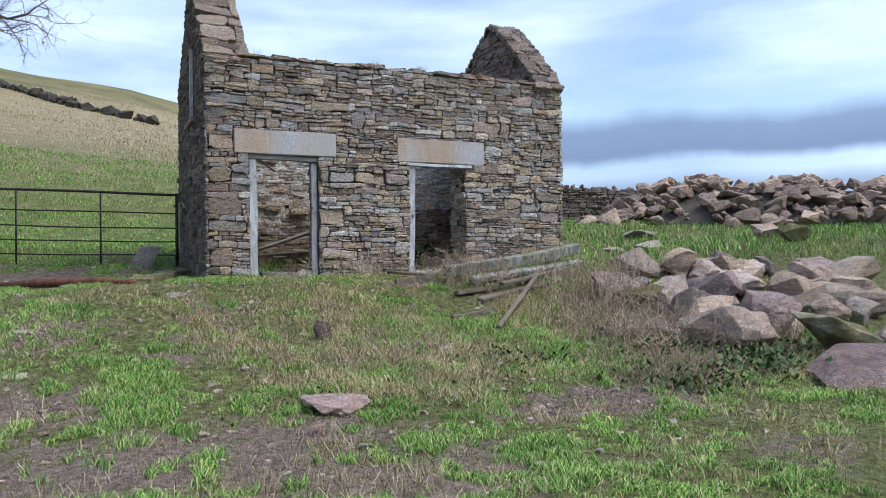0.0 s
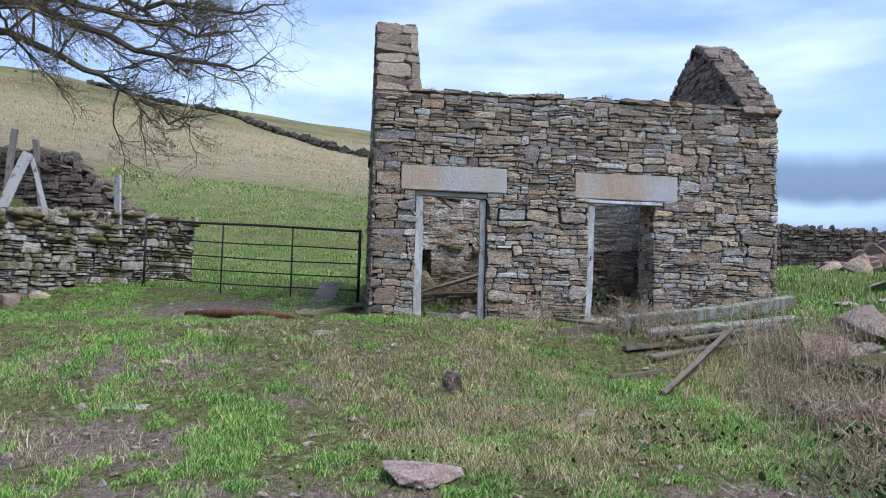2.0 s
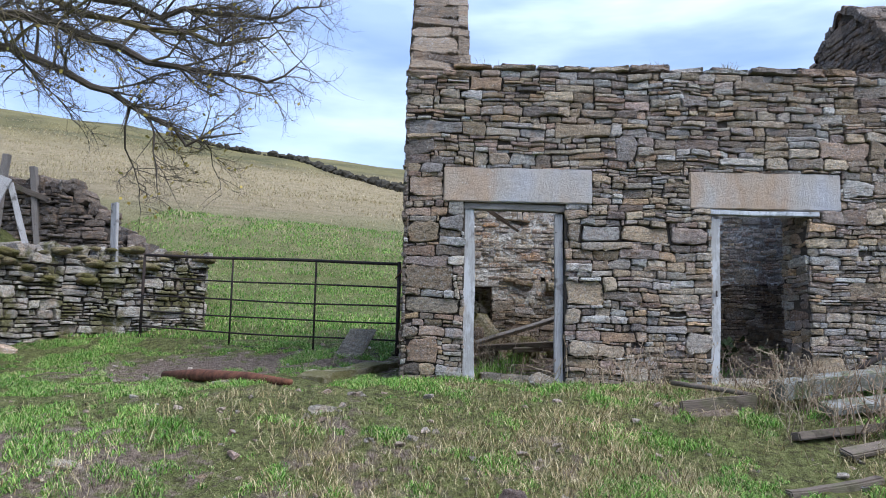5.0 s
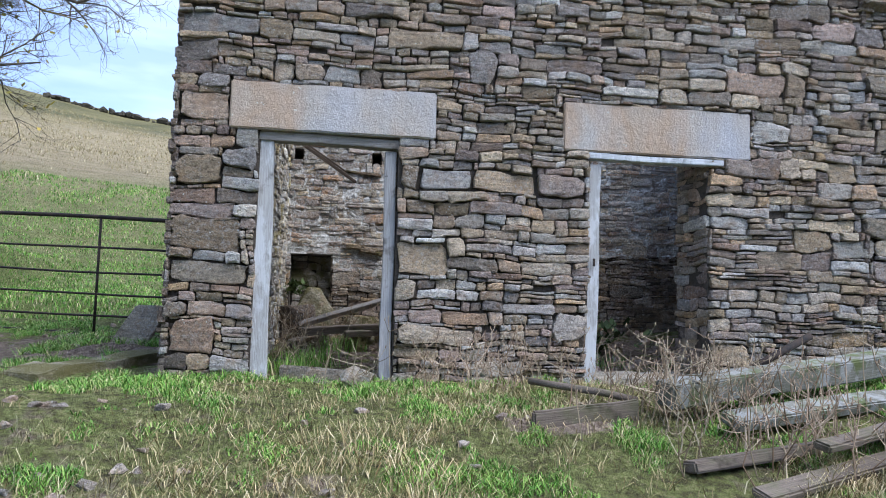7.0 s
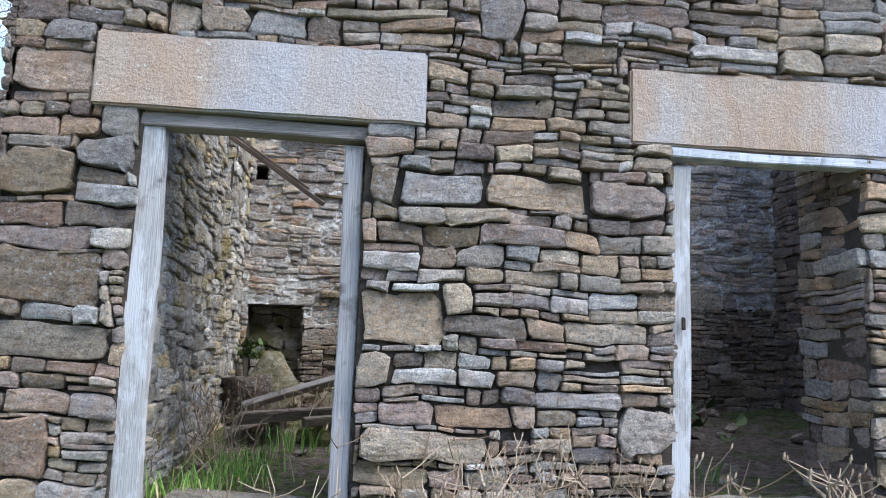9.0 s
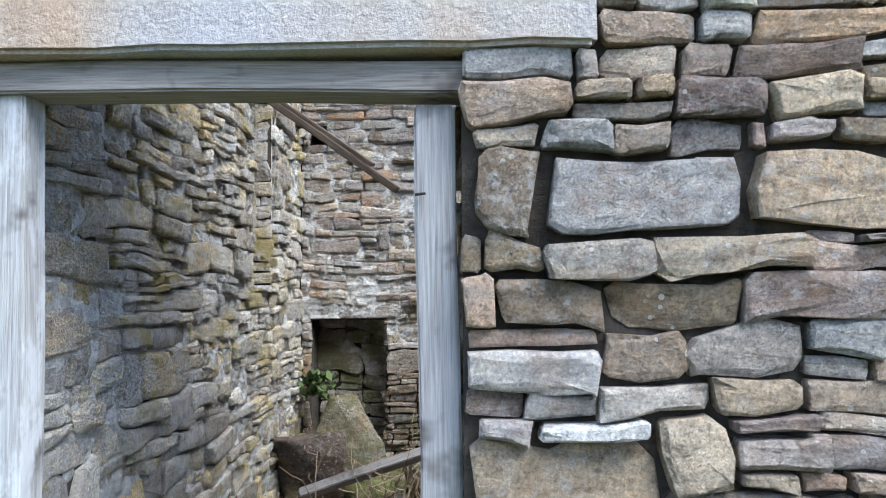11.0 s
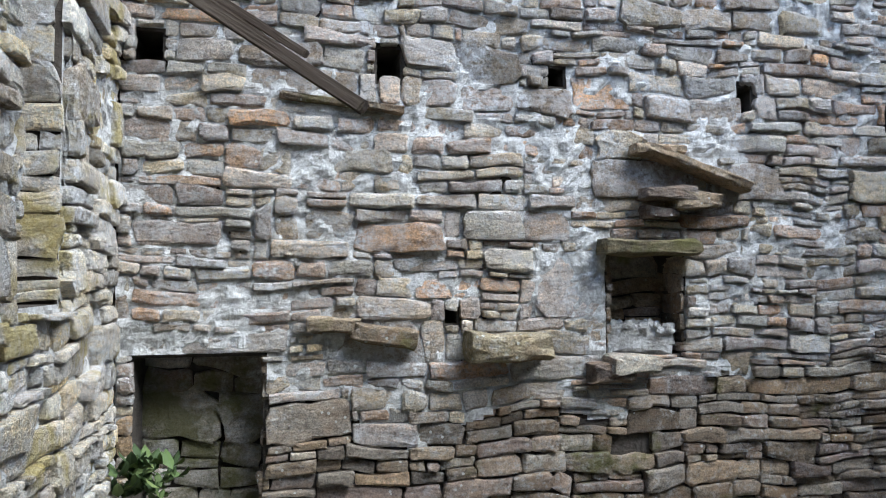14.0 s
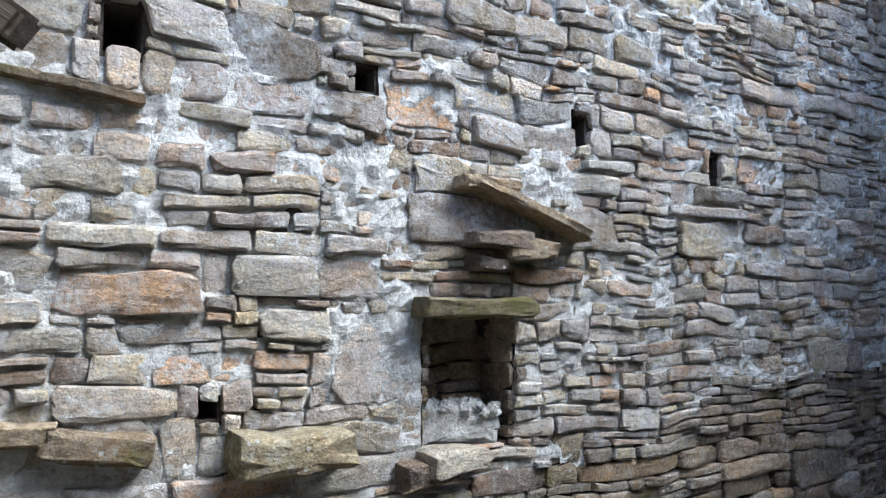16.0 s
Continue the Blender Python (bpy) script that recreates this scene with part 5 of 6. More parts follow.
tagged(log, "reddish rotten log lying on the mud", "log")
kerb_mesh = block_mesh("kerb_stone", 1.8, 0.34, 0.20, M_MOSSROCK, 95)
kerb_mesh.transform(Matrix.Translation((-0.9, -0.17, 0)))
for v in kerb_mesh.vertices:
    v.co += Vector((0, noise.noise(v.co * 2.3) * 0.06, noise.noise(v.co * 3.1 + Vector((4, 0, 0))) * 0.05))
kerb = new("kerb_stone", kerb_mesh)
kerb.matrix_basis = pose(-0.62, 0.72, -0.15, 0, -3, 64)
tagged(kerb, "long pale stone step beside the house corner", "stone")

# ---- timbers heaped before the second doorway ----
TIMBERS = [
    ("fallen_beam", (3.66, -1.47, 0.02), (6.85, -0.62, 0.40), 0.17, 0.20, M_BEAM, "long fallen roof beam, pale lichen and green moss"),
    ("fallen_beam", (3.95, -1.78, -0.10), (6.6, -1.15, 0.14), 0.08, 0.17, M_BEAM, "mossy rotten beam lying under another"),
    ("plank", (2.72, -1.55, -0.17), (3.5, -1.4, -0.10), 0.20, 0.05, M_PLANK, "dark brown broken board end"),
    ("plank", (3.45, -2.25, -0.30), (6.4, -1.55, 0.0), 0.07, 0.12, M_PLANK, "dark rotten plank in the weeds"),
    ("plank", (3.7, -2.55, -0.38), (5.8, -1.9, -0.10), 0.05, 0.14, M_PLANK, "dark rotten plank in the weeds"),
    ("plank", (3.35, -3.75, -0.72), (5.05, -2.15, 0.02), 0.16, 0.06, M_PLANK, "weathered plank leaning on the beams"),
    ("plank", (4.2, -2.35, -0.16), (6.1, -1.5, 0.06), 0.05, 0.11, M_PLANK, "cracked brown plank in the heap"),
    ("plank", (2.95, -3.15, -0.60), (3.75, -2.95, -0.52), 0.10, 0.09, M_PLANK, "short rotten timber in the grass"),
]
for i, (nm, p, q, w, d, mat, words) in enumerate(TIMBERS):
    ob = new(nm, timber_x(nm, (Vector(q) - Vector(p)).length, w, d, mat, seed=70 + i, bevel=0.012, bend=0.02, cuts=10))
    ob.matrix_basis = along_x(p, q, (8, 20, 4, -10, 15, 35, 12, 0)[i])
    tagged(ob, words, "timber", "fallen roof timbers")
V, F = tube([(4.85, -0.42, 0.10), (5.55, -0.28, 0.42)], 0.035, 8)
tagged(new("iron_pipe", mesh_of("iron_pipe", V, F, M_GATE, True)), "dark rusty iron pipe leaning by the wall", "pipe")
V, F = tube([(2.95, -0.55, 0.02), (3.15, -0.72, 0.0), (3.4, -0.95, -0.02), (3.62, -1.1, -0.06)], 0.028, 7)
tagged(new("branch", mesh_of("branch", V, F, M_PLANK, True)), "broken brown stick by the wall", "branch")
# timbers among the rubble indoors
for i, (p, q, w, words) in enumerate((((0.98, 2.4, 0.34), (2.45, 2.5, 0.82), 0.10, "pale fallen plank across the rubble"), ((1.0, 2.05, 0.28), (2.8, 2.35, 0.40), 0.09, "dark fallen rafter across the rubble"),
                                      ((1.5, 2.0, 0.26), (2.9, 2.9, 0.36), 0.07, "broken rafter among the rubble"))):
    ob = new("fallen_plank", timber_x("fallen_plank", (Vector(q) - Vector(p)).length, w, 0.05, M_HEAD if i == 0 else M_PLANK, seed=90 + i, bevel=0.006))
    ob.matrix_basis = along_x(p, q, 60 if i == 0 else 20)
    tagged(ob, words, "timber", "fallen timbers indoors")

# sticks and fence posts behind the wall
for i, (p, q, w, words) in enumerate((
        ((-7.7, 3.75, 1.2), (-7.1, 4.0, 3.0), 0.20, "pale leaning timber post on the wall"), ((-6.65, 4.3, 1.3), (-7.08, 4.08, 2.92), 0.10, "thin grey leaning pole"),
        ((-5.5, 4.85, 1.4), (-5.6, 4.9, 2.74), 0.15, "pale upright broken board in the wall"))):
    ob = new("timber_post", plank_mesh("timber_post", w, 0.06, (Vector(q) - Vector(p)).length, M_POST, seed=110 + i))
    ob.matrix_basis = along(p, q, 90)
    tagged(ob, words, "post", "posts on the field wall")
fence = tagged(new("post_fence"), "old wooden post and rail fence under the tree", "fence")
for i, (x, y) in enumerate(((-9.9, 6.1), (-9.2, 5.6), (-8.4, 5.9), (-7.8, 6.5), (-11.4, 6.6), (-13.2, 7.0))):
    z = ground_z(x, y)
    o = part("fence_post", plank_mesh("fence_post", 0.13, 0.12, 1.9, M_POSTD, seed=120 + i), fence)
    o.matrix_basis = along((x, y, z - 0.2), (x + (0.05, 0.02, 0.12, -0.25, 0, 0)[i], y, z + 1.6))
o = part("fence_rail", timber_x("fence_rail", 6.4, 0.11, 0.05, M_PLANK, seed=130), fence)
o.matrix_basis = along_x((-13.6, 7.05, ground_z(-13.2, 7.0) + 0.9), (-7.7, 6.4, ground_z(-7.8, 6.5) + 1.0))

# ---- grass ----
def heights(xs, ys):
    return np.array([rough_z(x, y) for x, y in zip(xs, ys)])


def vnoise(x, y, f, seed):
    """Smooth noise on the plan, 0 to 1."""
    r = np.random.default_rng(seed)
    tab = r.random((64, 64))
    u, v = x * f + 100, y * f + 100
    i, j = np.floor(u).astype(int), np.floor(v).astype(int)
    a, b = u - i, v - j
    a, b = a * a * (3 - 2 * a), b * b * (3 - 2 * b)
    g = lambda p, q: tab[p % 64, q % 64]
    return (g(i, j) * (1 - a) + g(i + 1, j) * a) * (1 - b) + (g(i, j + 1) * (1 - a) + g(i + 1, j + 1) * a) * b


def blades(name, x, y, z, high, wide, lean, rng, mat, label):
    """Bent blades of grass, one joined sheet of stuff."""
    n = len(x)
    a, t = rng.uniform(0, 2 * np.pi, n), rng.uniform(0, 2 * np.pi, n)
    ca, sa = np.cos(a) * wide / 2, np.sin(a) * wide / 2
    lx, ly = np.cos(t) * lean * high, np.sin(t) * lean * high
    V = np.empty((n, 5, 3), np.float32)
    V[:, 0] = np.stack([x - ca, y - sa, z - 0.01], -1)
    V[:, 1] = np.stack([x + ca, y + sa, z - 0.01], -1)
    mx, my, mz = x + lx * 0.35, y + ly * 0.35, z + high * 0.62
    V[:, 2] = np.stack([mx + ca * 0.75, my + sa * 0.75, mz], -1)
    V[:, 3] = np.stack([mx - ca * 0.75, my - sa * 0.75, mz], -1)
    V[:, 4] = np.stack([x + lx, y + ly, z + high * np.sqrt(np.maximum(0.05, 1 - 0.6 * lean * lean))], -1)
    tri = (np.array([[0, 1, 2], [0, 2, 3], [3, 2, 4]])[None] + 5 * np.arange(n)[:, None, None]).reshape(-1)
    me = bpy.data.meshes.new(name)
    me.vertices.add(5 * n)
    me.vertices.foreach_set("co", V.reshape(-1))
    me.loops.add(len(tri))
    me.loops.foreach_set("vertex_index", tri.astype(np.int32))
    me.polygons.add(3 * n)
    me.polygons.foreach_set("loop_start", np.arange(0, len(tri), 3, dtype=np.int32))
    me.materials.append(mat)
    me.update(calc_edges=True)
    me.validate()
    return tagged(new(name, me), label, "grass", kind="stuff")


def clear(x, y):
    """Where grass can grow: not in the house's walls or the trodden gateway."""
    house = (x > -0.3) & (x < 6.95) & (y > -0.03) & (y < 4.3)
    wall = (x < -6.6) & (y > -0.5) & (y < 5)
    return ~(house | wall)


def mud(x, y):
    """The bare, trodden places, 0 to 1."""
    m = np.zeros_like(x)
    for cx, cy, rx, ry, k in ((-1.0, -6.9, 1.9, 0.9, 1.0), (-2.4, -5.2, 1.3, 0.8, 0.7), (-2.2, 2.0, 2.6, 1.3, 1.1), (-2.8, -3.2, 1.2, 0.9, 0.25), (-1.2, -4.0, 1.0, 0.5, 0.5), (-1.6, -1.8, 1.4, 0.6, 0.5),
                              (4.0, -6.0, 1.0, 0.6, 0.6), (2.9, -6.7, 1.2, 0.5, 0.55), (0.2, -7.6, 1.4, 0.6, 0.8), (3.0, -1.5, 0.4, 0.2, 0.7), (1.2, -6.7, 0.8, 0.4, 0.5), (4.3, -8.0, 1.3, 0.7, 0.6)):
        m = np.maximum(m, k * np.clip(1.5 - 1.5 * ((x - cx) ** 2 / rx ** 2 + (y - cy) ** 2 / ry ** 2), 0, 1))
    return m


rng = np.random.default_rng(40)
n = 900000
x, y = rng.uniform(-7, 9, n), rng.uniform(-9.6, 4.2, n)
tuft = 0.26 * vnoise(x, y, 0.8, 1) + 0.40 * vnoise(x, y, 3.0, 2) + 0.34 * vnoise(x, y, 8.0, 12)
ok = clear(x, y) & (tuft - 0.17 * mud(x, y) > rng.uniform(0.45, 0.54, n))
x, y, tuft = x[ok], y[ok], tuft[ok]
blades("green_grass", x, y, heights(x, y), (0.015 + 0.30 * np.clip(tuft - 0.45, 0, 0.25)) * rng.uniform(0.5, 1.4, len(x)), rng.uniform(0.004, 0.009, len(x)), rng.uniform(0.6, 1.9, len(x)), rng, M_GRASS, "short tufted green grass on trodden ground")

n = 420000
x, y = rng.uniform(-6, 9, n), rng.uniform(-9.4, -0.02, n)
zone = np.zeros(n)
for cx, cy, rx, ry, k in ((1.6, -4.9, 1.7, 1.2, 1.0), (1.0, -3.4, 1.9, 1.6, 0.7), (1.4, -1.9, 2.2, 1.2, 0.42), (3.2, -0.9, 2.0, 0.8, 0.6), (5.2, -3.2, 1.8, 1.5, 0.9), (4.6, -5.6, 1.6, 0.9, 0.4), (0.4, -0.5, 1.2, 0.5, 0.4), (6.3, -6.2, 1.2, 0.8, 0.8)):
    zone = np.maximum(np.maximum(zone, 0.31), k * np.clip(1.4 - (x - cx) ** 2 / rx ** 2 - (y - cy) ** 2 / ry ** 2, 0, 1))
t2 = 0.5 * vnoise(x, y, 1.6, 3) + 0.5 * vnoise(x, y, 6.5, 4)
ok = clear(x, y) & (zone * (0.35 + t2) > rng.uniform(0.24, 0.9, n))
x, y, t2 = x[ok], y[ok], t2[ok]
blades("bleached_grass", x, y, heights(x, y), (0.04 + 0.10 * t2) * (0.65 + 0.35 * (y < -1.6)) * rng.uniform(0.4, 1.5, len(x)), rng.uniform(0.003, 0.007, len(x)), rng.uniform(0.5, 1.8, len(x)), rng, M_STRAW, "long bleached straw-coloured grass in matted tufts")

n = 110000
x, y = rng.uniform(-14, 2, n), 4.4 + 26 * rng.random(n) ** 1.6
t3 = vnoise(x, y, 0.8, 5) * 0.5 + vnoise(x, y, 3.0, 6) * 0.5
ok = clear(x, y) & (t3 > rng.uniform(0.2, 0.75, n)) & ~((x < -7) & (y < 8))
x, y = x[ok], y[ok]
blades("pasture_grass", x, y, heights(x, y), rng.uniform(0.03, 0.08, len(x)) * (1 + y / 30), rng.uniform(0.008, 0.014, len(x)) * (1 + y / 20), rng.uniform(0.3, 1.0, len(x)), rng, M_GRASS, "close green pasture beyond the gate")
n = 60000
x, y = rng.uniform(-90, 25, n), 22 + 110 * rng.random(n) ** 1.5
t3 = vnoise(x, y, 0.12, 7) * 0.55 + vnoise(x, y, 0.7, 8) * 0.45 + np.clip((y - 38) / 90, -0.2, 0.2)
ok = t3 > rng.uniform(0.42, 0.72, n)
x, y = x[ok], y[ok]
blades("hill_grass", x, y, heights(x, y), rng.uniform(0.12, 0.34, len(x)), rng.uniform(0.02, 0.05, len(x)) * (0.6 + y / 90), rng.uniform(0.3, 0.9, len(x)), rng, M_STRAW, "pale rough grass bleached on the upper hillside")
n = 60000
x, y = rng.uniform(6.9, 24, n), rng.uniform(-3, 13, n)
t3 = vnoise(x, y, 0.7, 9) * 0.5 + vnoise(x, y, 2.6, 10) * 0.5
ok = t3 > rng.uniform(0.25, 0.7, n)
x, y = x[ok], y[ok]
blades("bank_grass", x, y, heights(x, y), rng.uniform(0.06, 0.2, len(x)), rng.uniform(0.01, 0.02, len(x)), rng.uniform(0.3, 1.0, len(x)), rng, M_GRASS, "green grass between the boulders and rubble")


def tufts(name, spots, count, high, mat, label, spread=0.10, wide=(0.004, 0.008)):
    X, Y, Z = [], [], []
    for px, py, pz in spots:
        X.append(px + rng.normal(0, spread, count))
        Y.append(py + rng.normal(0, spread, count))
        Z.append(np.full(count, pz))
    X, Y, Z = np.concatenate(X), np.concatenate(Y), np.concatenate(Z)
    return blades(name, X, Y, Z, high * rng.uniform(0.5, 1.3, len(X)), rng.uniform(*wide, len(X)), rng.uniform(0.2, 1.0, len(X)), rng, mat, label)


tufts("wall_top_grass", [(3.05, 0.25, TOP + 0.08), (3.95, 0.25, TOP + 0.08), (0.95, 0.3, TOP + 0.05), (5.2, 0.3, TOP + 0.06)], 70, 0.16, M_STRAW, "dry grass tufts growing on the wall top", 0.05)
tufts("doorway_grass", [(1.05, 0.75, -0.02), (1.25, 0.95, 0.0), (0.95, 0.45, -0.04), (1.15, 1.3, 0.02), (1.45, 1.7, 0.1), (4.2, 1.2, 0), (4.0, 1.7, 0)], 90, 0.18, M_GRASS, "green grass growing inside the doorway", 0.13)


# ---- weeds ----
def weed_clump(name, spots, seed, high, label, mat=None):
    """Dead upright stems with side shoots and seed heads."""
    r = np.random.default_rng(seed)
    V, F, off = [], [], 0

    def add(pts, rad, sides=4):
        nonlocal off
        v, f = tube(pts, rad, sides)
        V.extend(v)
        F.extend([tuple(i + off for i in q) for q in f])
        off += len(v)

    for px, py in spots:
        p = Vector((px, py, rough_z(px, py) - 0.02))
        h = high * r.uniform(0.45, 1.15)
        lean = Vector((r.normal(0, 0.22), r.normal(0, 0.22), 1)) * h
        kink = Vector((r.normal(0, 0.03), r.normal(0, 0.03), 0))
        pts = [p, p + lean * 0.4 + kink, p + lean * 0.75 - kink * 0.6, p + lean]
        add(pts, [0.0045, 0.004, 0.003, 0.002])
        for _ in range(int(r.integers(2, 7))):
            t = r.uniform(0.35, 1.0)
            b = p + lean * t
            e = b + Vector((r.normal(0, 0.09), r.normal(0, 0.09), r.uniform(0.02, 0.12)))
            add([b, (b + e) / 2 + Vector((0, 0, -0.008)), e], [0.003, 0.0025, 0.002], 3)
            if r.random() < 0.7:
                add([e - Vector((0.004, 0, 0.008)), e + Vector((0, 0, 0.006)), e + Vector((0.003, 0, 0.022))], [0.002, 0.006, 0.0015], 4)
    return tagged(new(name, mesh_of(name, V, F, mat or M_WEED)), label, "weeds", "dead weeds", "stuff")


def spots_in(seed, count, cx, cy, rx, ry):
    r = np.random.default_rng(seed)
    return [(cx + rx * r.normal(0, 0.5), cy + ry * r.normal(0, 0.5)) for _ in range(count)]


weed_clump("dead_weeds", spots_in(1, 115, 4.0, -1.35, 0.75, 0.45), 1, 0.5, "dry brown dead weed stems before the doorway")
weed_clump("dead_weeds", spots_in(2, 260, 5.5, -3.1, 0.9, 1.0), 2, 0.75, "tall dry dead weeds beside the boulders")
weed_clump("dead_weeds", spots_in(3, 60, 2.6, -0.45, 0.9, 0.18), 3, 0.45, "thin dead stems against the front wall")
weed_clump("dead_weeds", spots_in(4, 80, 4.7, -4.0, 0.9, 0.7), 4, 0.45, "low dry weeds in the grass")
weed_clump("dead_weeds", spots_in(5, 70, 1.4, -4.6, 1.2, 0.8), 5, 0.35, "low dry stalks among bleached grass")
weed_clump("dead_weeds", spots_in(6, 30, 0.95, 1.2, 0.35, 0.5), 6, 0.5, "thin dead stems inside the doorway")
weed_clump("dead_weeds", spots_in(7, 60, 6.6, -5.6, 0.9, 0.5), 7, 0.4, "dry weeds between the boulders")
weed_clump("dead_weeds", spots_in(9, 220, 5.0, -5.0, 1.0, 0.9), 9, 0.5, "dry brown weeds in rough ground by the boulders")
weed_clump("dead_weeds", spots_in(10, 130, 4.4, -6.0, 1.1, 0.6), 10, 0.3, "low dry brown weeds")
weed_clump("dead_weeds", spots_in(11, 50, 4.1, -2.1, 0.7, 0.35), 11, 0.55, "dry dead weed stems before the fallen beams")
weed_clump("dead_weeds", spots_in(8, 30, 1.7, 2.4, 0.5, 0.3), 8, 0.55, "thin dead stems among the indoor rubble")


def leafy(name, spots, seed, size, mat, label, category="weeds"):
    """A low plant of broad folded leaves."""
    r = np.random.default_rng(seed)
    V, F = [], []
    for px, py, pz in spots:
        a, tilt, s = r.uniform(0, 6.28), r.uniform(0.15, 0.9), size * r.uniform(0.6, 1.3)
        d = Vector((math.cos(a) * math.cos(tilt), math.sin(a) * math.cos(tilt), math.sin(tilt)))
        side = Vector((-math.sin(a), math.cos(a), 0))
        up = d.cross(side) * -1
        p, o = Vector((px, py, pz)), len(V)
        V += [tuple(p), tuple(p + d * s * 0.4 + side * s * 0.28 + up * s * 0.06), tuple(p + d * s * 0.45), tuple(p + d * s * 0.4 - side * s * 0.28 + up * s * 0.06),
              tuple(p + d * s * 0.8 + side * s * 0.2 - up * s * 0.02), tuple(p + d * s * 0.8 - side * s * 0.2 - up * s * 0.02), tuple(p + d * s - up * s * 0.15), tuple(p + d * s * 0.82 - up * s * 0.08)]
        F += [(o, o + 1, o + 2), (o, o + 2, o + 3), (o + 1, o + 4, o + 7, o + 2), (o + 2, o + 7, o + 5, o + 3), (o + 4, o + 6, o + 7), (o + 7, o + 6, o + 5)]
    return tagged(new(name, mesh_of(name, V, F, mat)), label, category, kind="stuff")


def on_ground(seed, count, cx, cy, rx, ry, lift=0.05):
    r = np.random.default_rng(seed)
    out = []
    for _ in range(count):
        a, b = cx + rx * r.normal(0, 0.45), cy + ry * r.normal(0, 0.45)
        out.append((a, b, rough_z(a, b) + lift * r.random()))
    return out


leafy("nettle_patch", on_ground(1, 260, 4.9, -5.3, 0.7, 0.5, 0.16), 1, 0.10, M_LEAF, "dark green nettles and thistles in the grass")
leafy("nettle_patch", on_ground(2, 200, 3.0, -4.9, 1.0, 0.6, 0.06), 2, 0.07, M_LEAF, "low dark broad-leaved weeds in the grass")
leafy("nettle_patch", on_ground(11, 420, 4.5, -6.3, 1.0, 0.6, 0.14), 11, 0.09, M_LEAF, "dark green nettles and docks among the stones")
leafy("nettle_patch", on_ground(12, 420, 5.6, -6.1, 0.8, 0.6, 0.2), 12, 0.10, M_LEAF, "dark green nettles and docks among the stones")
leafy("nettle_patch", on_ground(3, 220, 4.25, 2.2, 0.6, 0.5, 0.35), 3, 0.13, M_LEAF, "dark green nettles in the shaded room")
leafy("nettle_patch", on_ground(5, 200, 1.2, -5.9, 1.6, 0.8, 0.04), 5, 0.06, M_LEAF, "low green clover and weeds")
r = np.random.default_rng(4)
leafy("wall_fern", [(0.84 + r.normal(0, 0.06), 3.40 + r.normal(0, 0.05), 0.70 + r.uniform(0, 0.16)) for _ in range(120)], 4, 0.07, M_LEAF, "small green fern growing at the wall's foot", "fern")

# leaf litter, chips of stone and dung on the bare ground
chips = tagged(new("stone_chips"), "scattered small stones on the trodden mud", "stones", kind="stuff")
r = np.random.default_rng(77)
for i in range(780):
    if i >= 420:  # the smallest
        px, py = r.uniform(-4, 5), r.uniform(-8.2, -2.5)
    elif i < 310:
        px, py = r.uniform(-4, 4.5), r.uniform(-8.2, -1)
    elif i < 360:
        px, py = -2.2 + r.normal(0, 1.3), 1.9 + r.normal(0, 0.8)
    else:
        px, py = r.uniform(0.8, 6.0), r.uniform(0.8, 3.5)
    s = r.uniform(0.04, 0.13) * (1.7 if 360 <= i < 420 else 0.6 if i >= 420 else 1)
    o = part("small_stone", SMALL[i % 6], chips)
    o.matrix_basis = pose(px, py, rough_z(px, py) - 0.012, *r.uniform(-20, 20, 2), r.uniform(0, 360)) @ Matrix.Scale(s, 4)


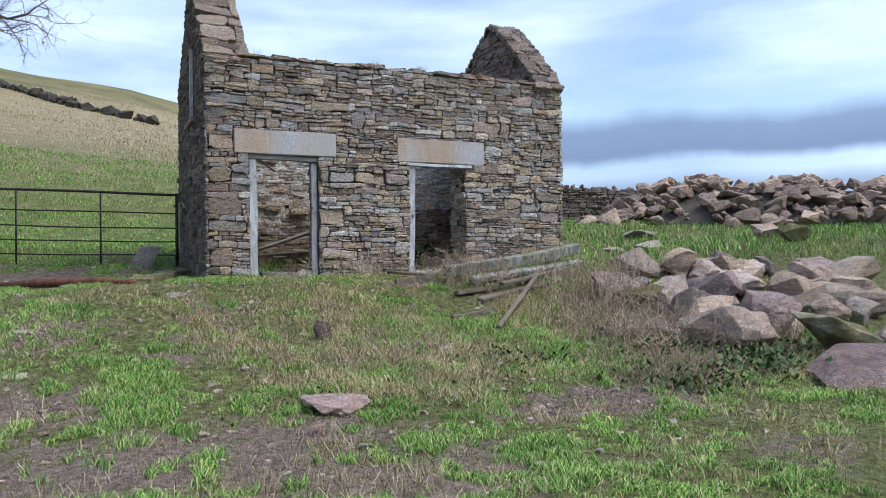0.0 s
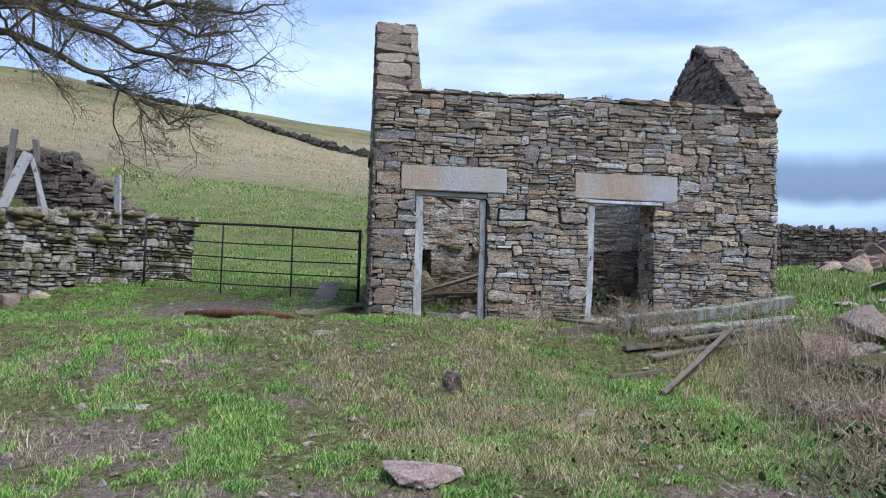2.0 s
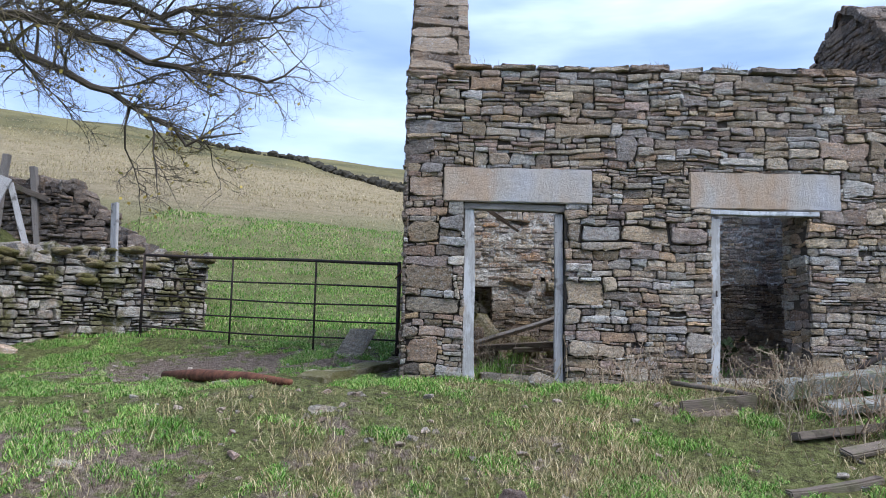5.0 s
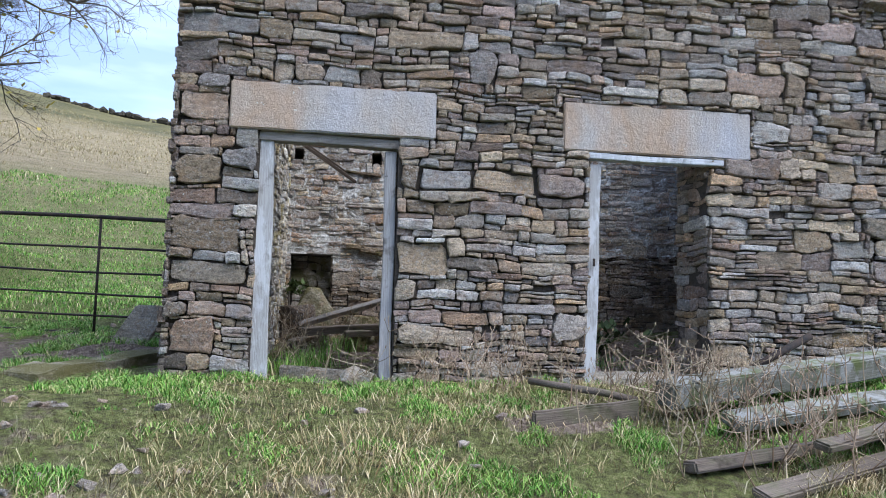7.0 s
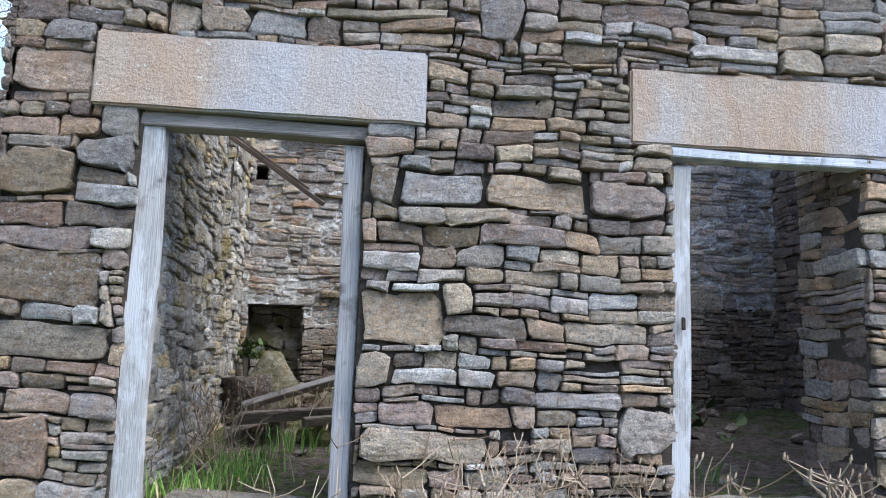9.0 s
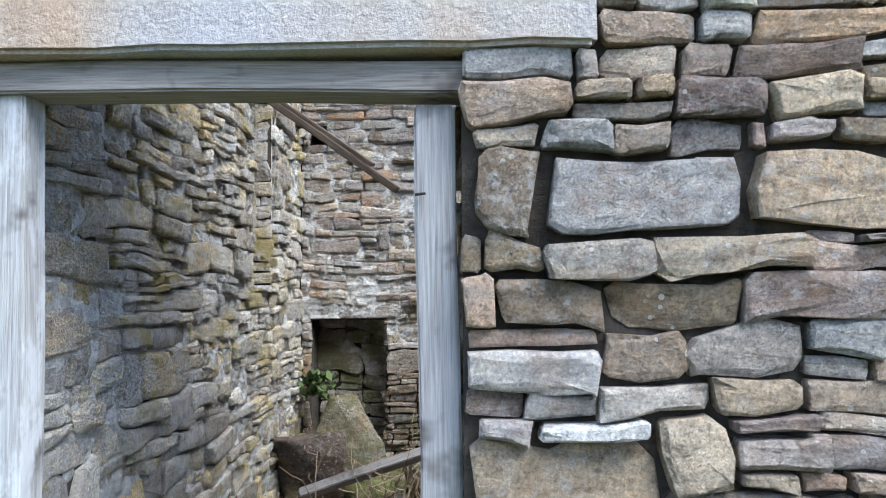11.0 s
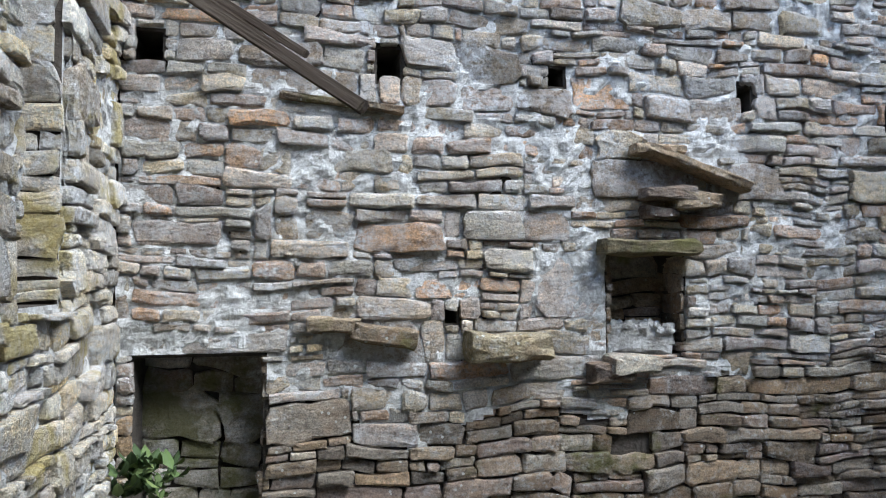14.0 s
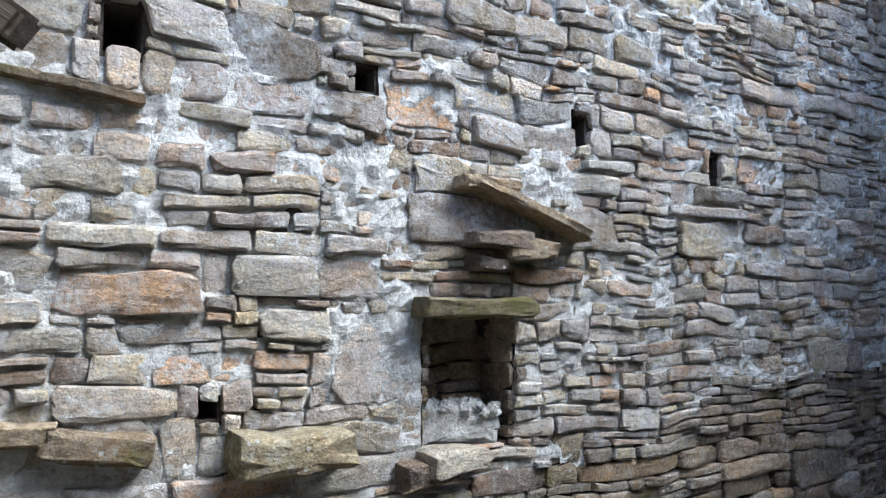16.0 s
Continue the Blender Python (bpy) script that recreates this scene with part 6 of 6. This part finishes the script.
# ---- tree ----
def bare_tree(name, base, limbs, seed, trunks, label):
    r = np.random.default_rng(seed)
    tree = tagged(new(name), label, "tree")
    tree.location = base
    B = Vector(base)
    V, F, off = [], [], 0
    tips = []

    def add(pts, rad, sides):
        nonlocal off
        v, f = tube(pts, rad, sides)
        V.extend(v)
        F.extend([tuple(i + off for i in q) for q in f])
        off += len(v)

    def wander(p, d, length, k, bendy):
        pts = [p]
        step = length / k
        for _ in range(k):
            d = (d + Vector(r.normal(0, bendy, 3))).normalized()
            p = p + d * step
            pts.append(p)
        return pts, d

    def shoot(p, d, length, rad, level):
        k = 4 if level < 2 else 3
        pts, e = wander(p, d, length, k, 0.20 + 0.05 * level)
        add(pts, [rad * (1 - 0.75 * i / k) for i in range(k + 1)], 5 if level == 0 else (4 if level == 1 else 3))
        if level >= 3:
            tips.append(pts[-1])
            return
        for _ in range((8, 7, 4)[level]):
            t = r.uniform(0.2, 1.0)
            i = min(int(t * k), k - 1)
            q = pts[i].lerp(pts[i + 1], t * k - i)
            ax = (pts[i + 1] - pts[i]).normalized()
            nd = (ax * r.uniform(0.5, 1.0) + Vector(r.normal(0, 0.55, 3)) + Vector((0.15, 0, 0.10))).normalized()
            shoot(q, nd, length * r.uniform(0.38, 0.62), rad * 0.42, level + 1)

    for pts, ra in limbs:
        P = [Vector(p) - B for p in pts]
        fine = []
        for a, b in zip(P, P[1:]):
            for s in range(4):
                fine.append(a.lerp(b, s / 4) + Vector(r.normal(0, 0.07, 3)))
        fine.append(P[-1])
        m = len(fine)
        add(fine, [max(0.014, ra * (1 - 0.93 * i / (m - 1))) for i in range(m)], 7)
        for _ in range(21):
            t = r.uniform(0.22, 1.0)
            i = min(int(t * (m - 1)), m - 2)
            ax = (fine[i + 1] - fine[i]).normalized()
            nd = (ax * 0.8 + Vector(r.normal(0, 0.5, 3)) + Vector((0, 0, 0.05))).normalized()
            shoot(fine[i], nd, r.uniform(1.1, 2.3) * (1.15 - 0.4 * t), max(0.012, ra * (1 - t) * 0.35 + 0.012), 0 if t < 0.75 else 1)
    part("crown", mesh_of("crown", V, F, M_TWIG), tree, "bare spreading branches and twigs")
    for pts, rads in trunks:
        v, f = tube([Vector(p) - B for p in pts], rads, 14)
        v = [tuple(Vector(q) * (1 + 0.0) + Vector((noise.noise(Vector(q) * 2.2), noise.noise(Vector(q) * 2.2 + Vector((5, 5, 5))), 0)) * 0.06) for q in v]
        part("trunk", mesh_of("trunk", v, f, M_BARK, True), tree, "lichened grey trunk")
    lv, lf = [], []
    for p in tips:
        low = p.x < 3.5 or p.z < 2.2
        if r.random() < (0.06 if low else 0.01):
            o = len(lv)
            a, b = Vector(r.normal(0, 1, 3)).normalized() * 0.055, Vector(r.normal(0, 1, 3)).normalized() * 0.04
            lv += [tuple(p), tuple(p + a + b), tuple(p + a * 2), tuple(p + a - b)]
            lf.append((o, o + 1, o + 2, o + 3))
    part("leaves", mesh_of("leaves", lv, lf, M_YLEAF), tree, "few yellow autumn leaves")
    return tree


TREE_X = -11.8
zt = ground_z(TREE_X, 6.5)
bare_tree("old_tree", (-11.8, 6.5, zt - 0.2), [
    ([(-11.7, 6.5, 6.2), (-9, 6.9, 6.5), (-6.8, 7.0, 5.4), (-5, 7.2, 4.5), (-4, 7.3, 4.75)], 0.13),
    ([(-11.7, 6.5, 6.9), (-8.6, 6.6, 7.0), (-6, 7.0, 6.2), (-3.8, 7.4, 6.0), (-2.7, 7.8, 6.4)], 0.14),
    ([(-11.8, 6.6, 7.2), (-9, 7.4, 8.3), (-6, 7.6, 7.6), (-3.7, 7.9, 7.7), (-2.3, 8.2, 8.3)], 0.14),
    ([(-11.8, 6.5, 7.6), (-9.2, 6.4, 9.2), (-6.2, 6.6, 9.3), (-3.8, 7.0, 9.0), (-2.2, 7.2, 8.9)], 0.14),
    ([(-11.8, 6.4, 8.2), (-9.4, 7.0, 10.4), (-6.4, 7.6, 11.0), (-4, 8.0, 10.4), (-2.6, 8.2, 10.0)], 0.13),
    ([(-11.7, 6.5, 7.4), (-9.0, 7.0, 7.7), (-6.2, 7.2, 7.0), (-4.2, 7.5, 6.9), (-3.0, 7.8, 7.3)], 0.12),
    ([(-11.7, 6.5, 7.9), (-9.2, 6.9, 9.8), (-6.4, 7.1, 10.1), (-4.2, 7.4, 9.7), (-2.9, 7.6, 9.4)], 0.12),
    ([(-11.6, 6.4, 6.6), (-9.8, 5.2, 6.6), (-7.6, 4.8, 6.3), (-6.2, 4.9, 5.7)], 0.10),
    ([(-11.6, 6.4, 7.5), (-10, 5.0, 8.6), (-7.8, 4.6, 8.8), (-5.8, 4.8, 8.4)], 0.11),
    ([(-11.8, 6.6, 8.0), (-13, 6.2, 9.5), (-14.9, 5.6, 10.5)], 0.12),
    ([(-11.8, 6.6, 8.6), (-11.6, 7.0, 10.8), (-10.4, 7.4, 12.5)], 0.12),
], 3, [([(-11.85, 6.4, zt - 0.3), (-11.82, 6.45, zt + 0.5), (-11.75, 6.5, zt + 2.2), (-11.8, 6.5, zt + 4.0), (-11.8, 6.5, zt + 5.2)], [0.46, 0.36, 0.30, 0.27, 0.12]),
       ([(-11.15, 6.75, zt - 0.3), (-11.15, 6.75, zt + 0.6), (-11.25, 6.7, zt + 2.2), (-11.5, 6.6, zt + 4.2)], [0.32, 0.24, 0.2, 0.15])],
          "old bare tree with twin trunks and spreading branches")
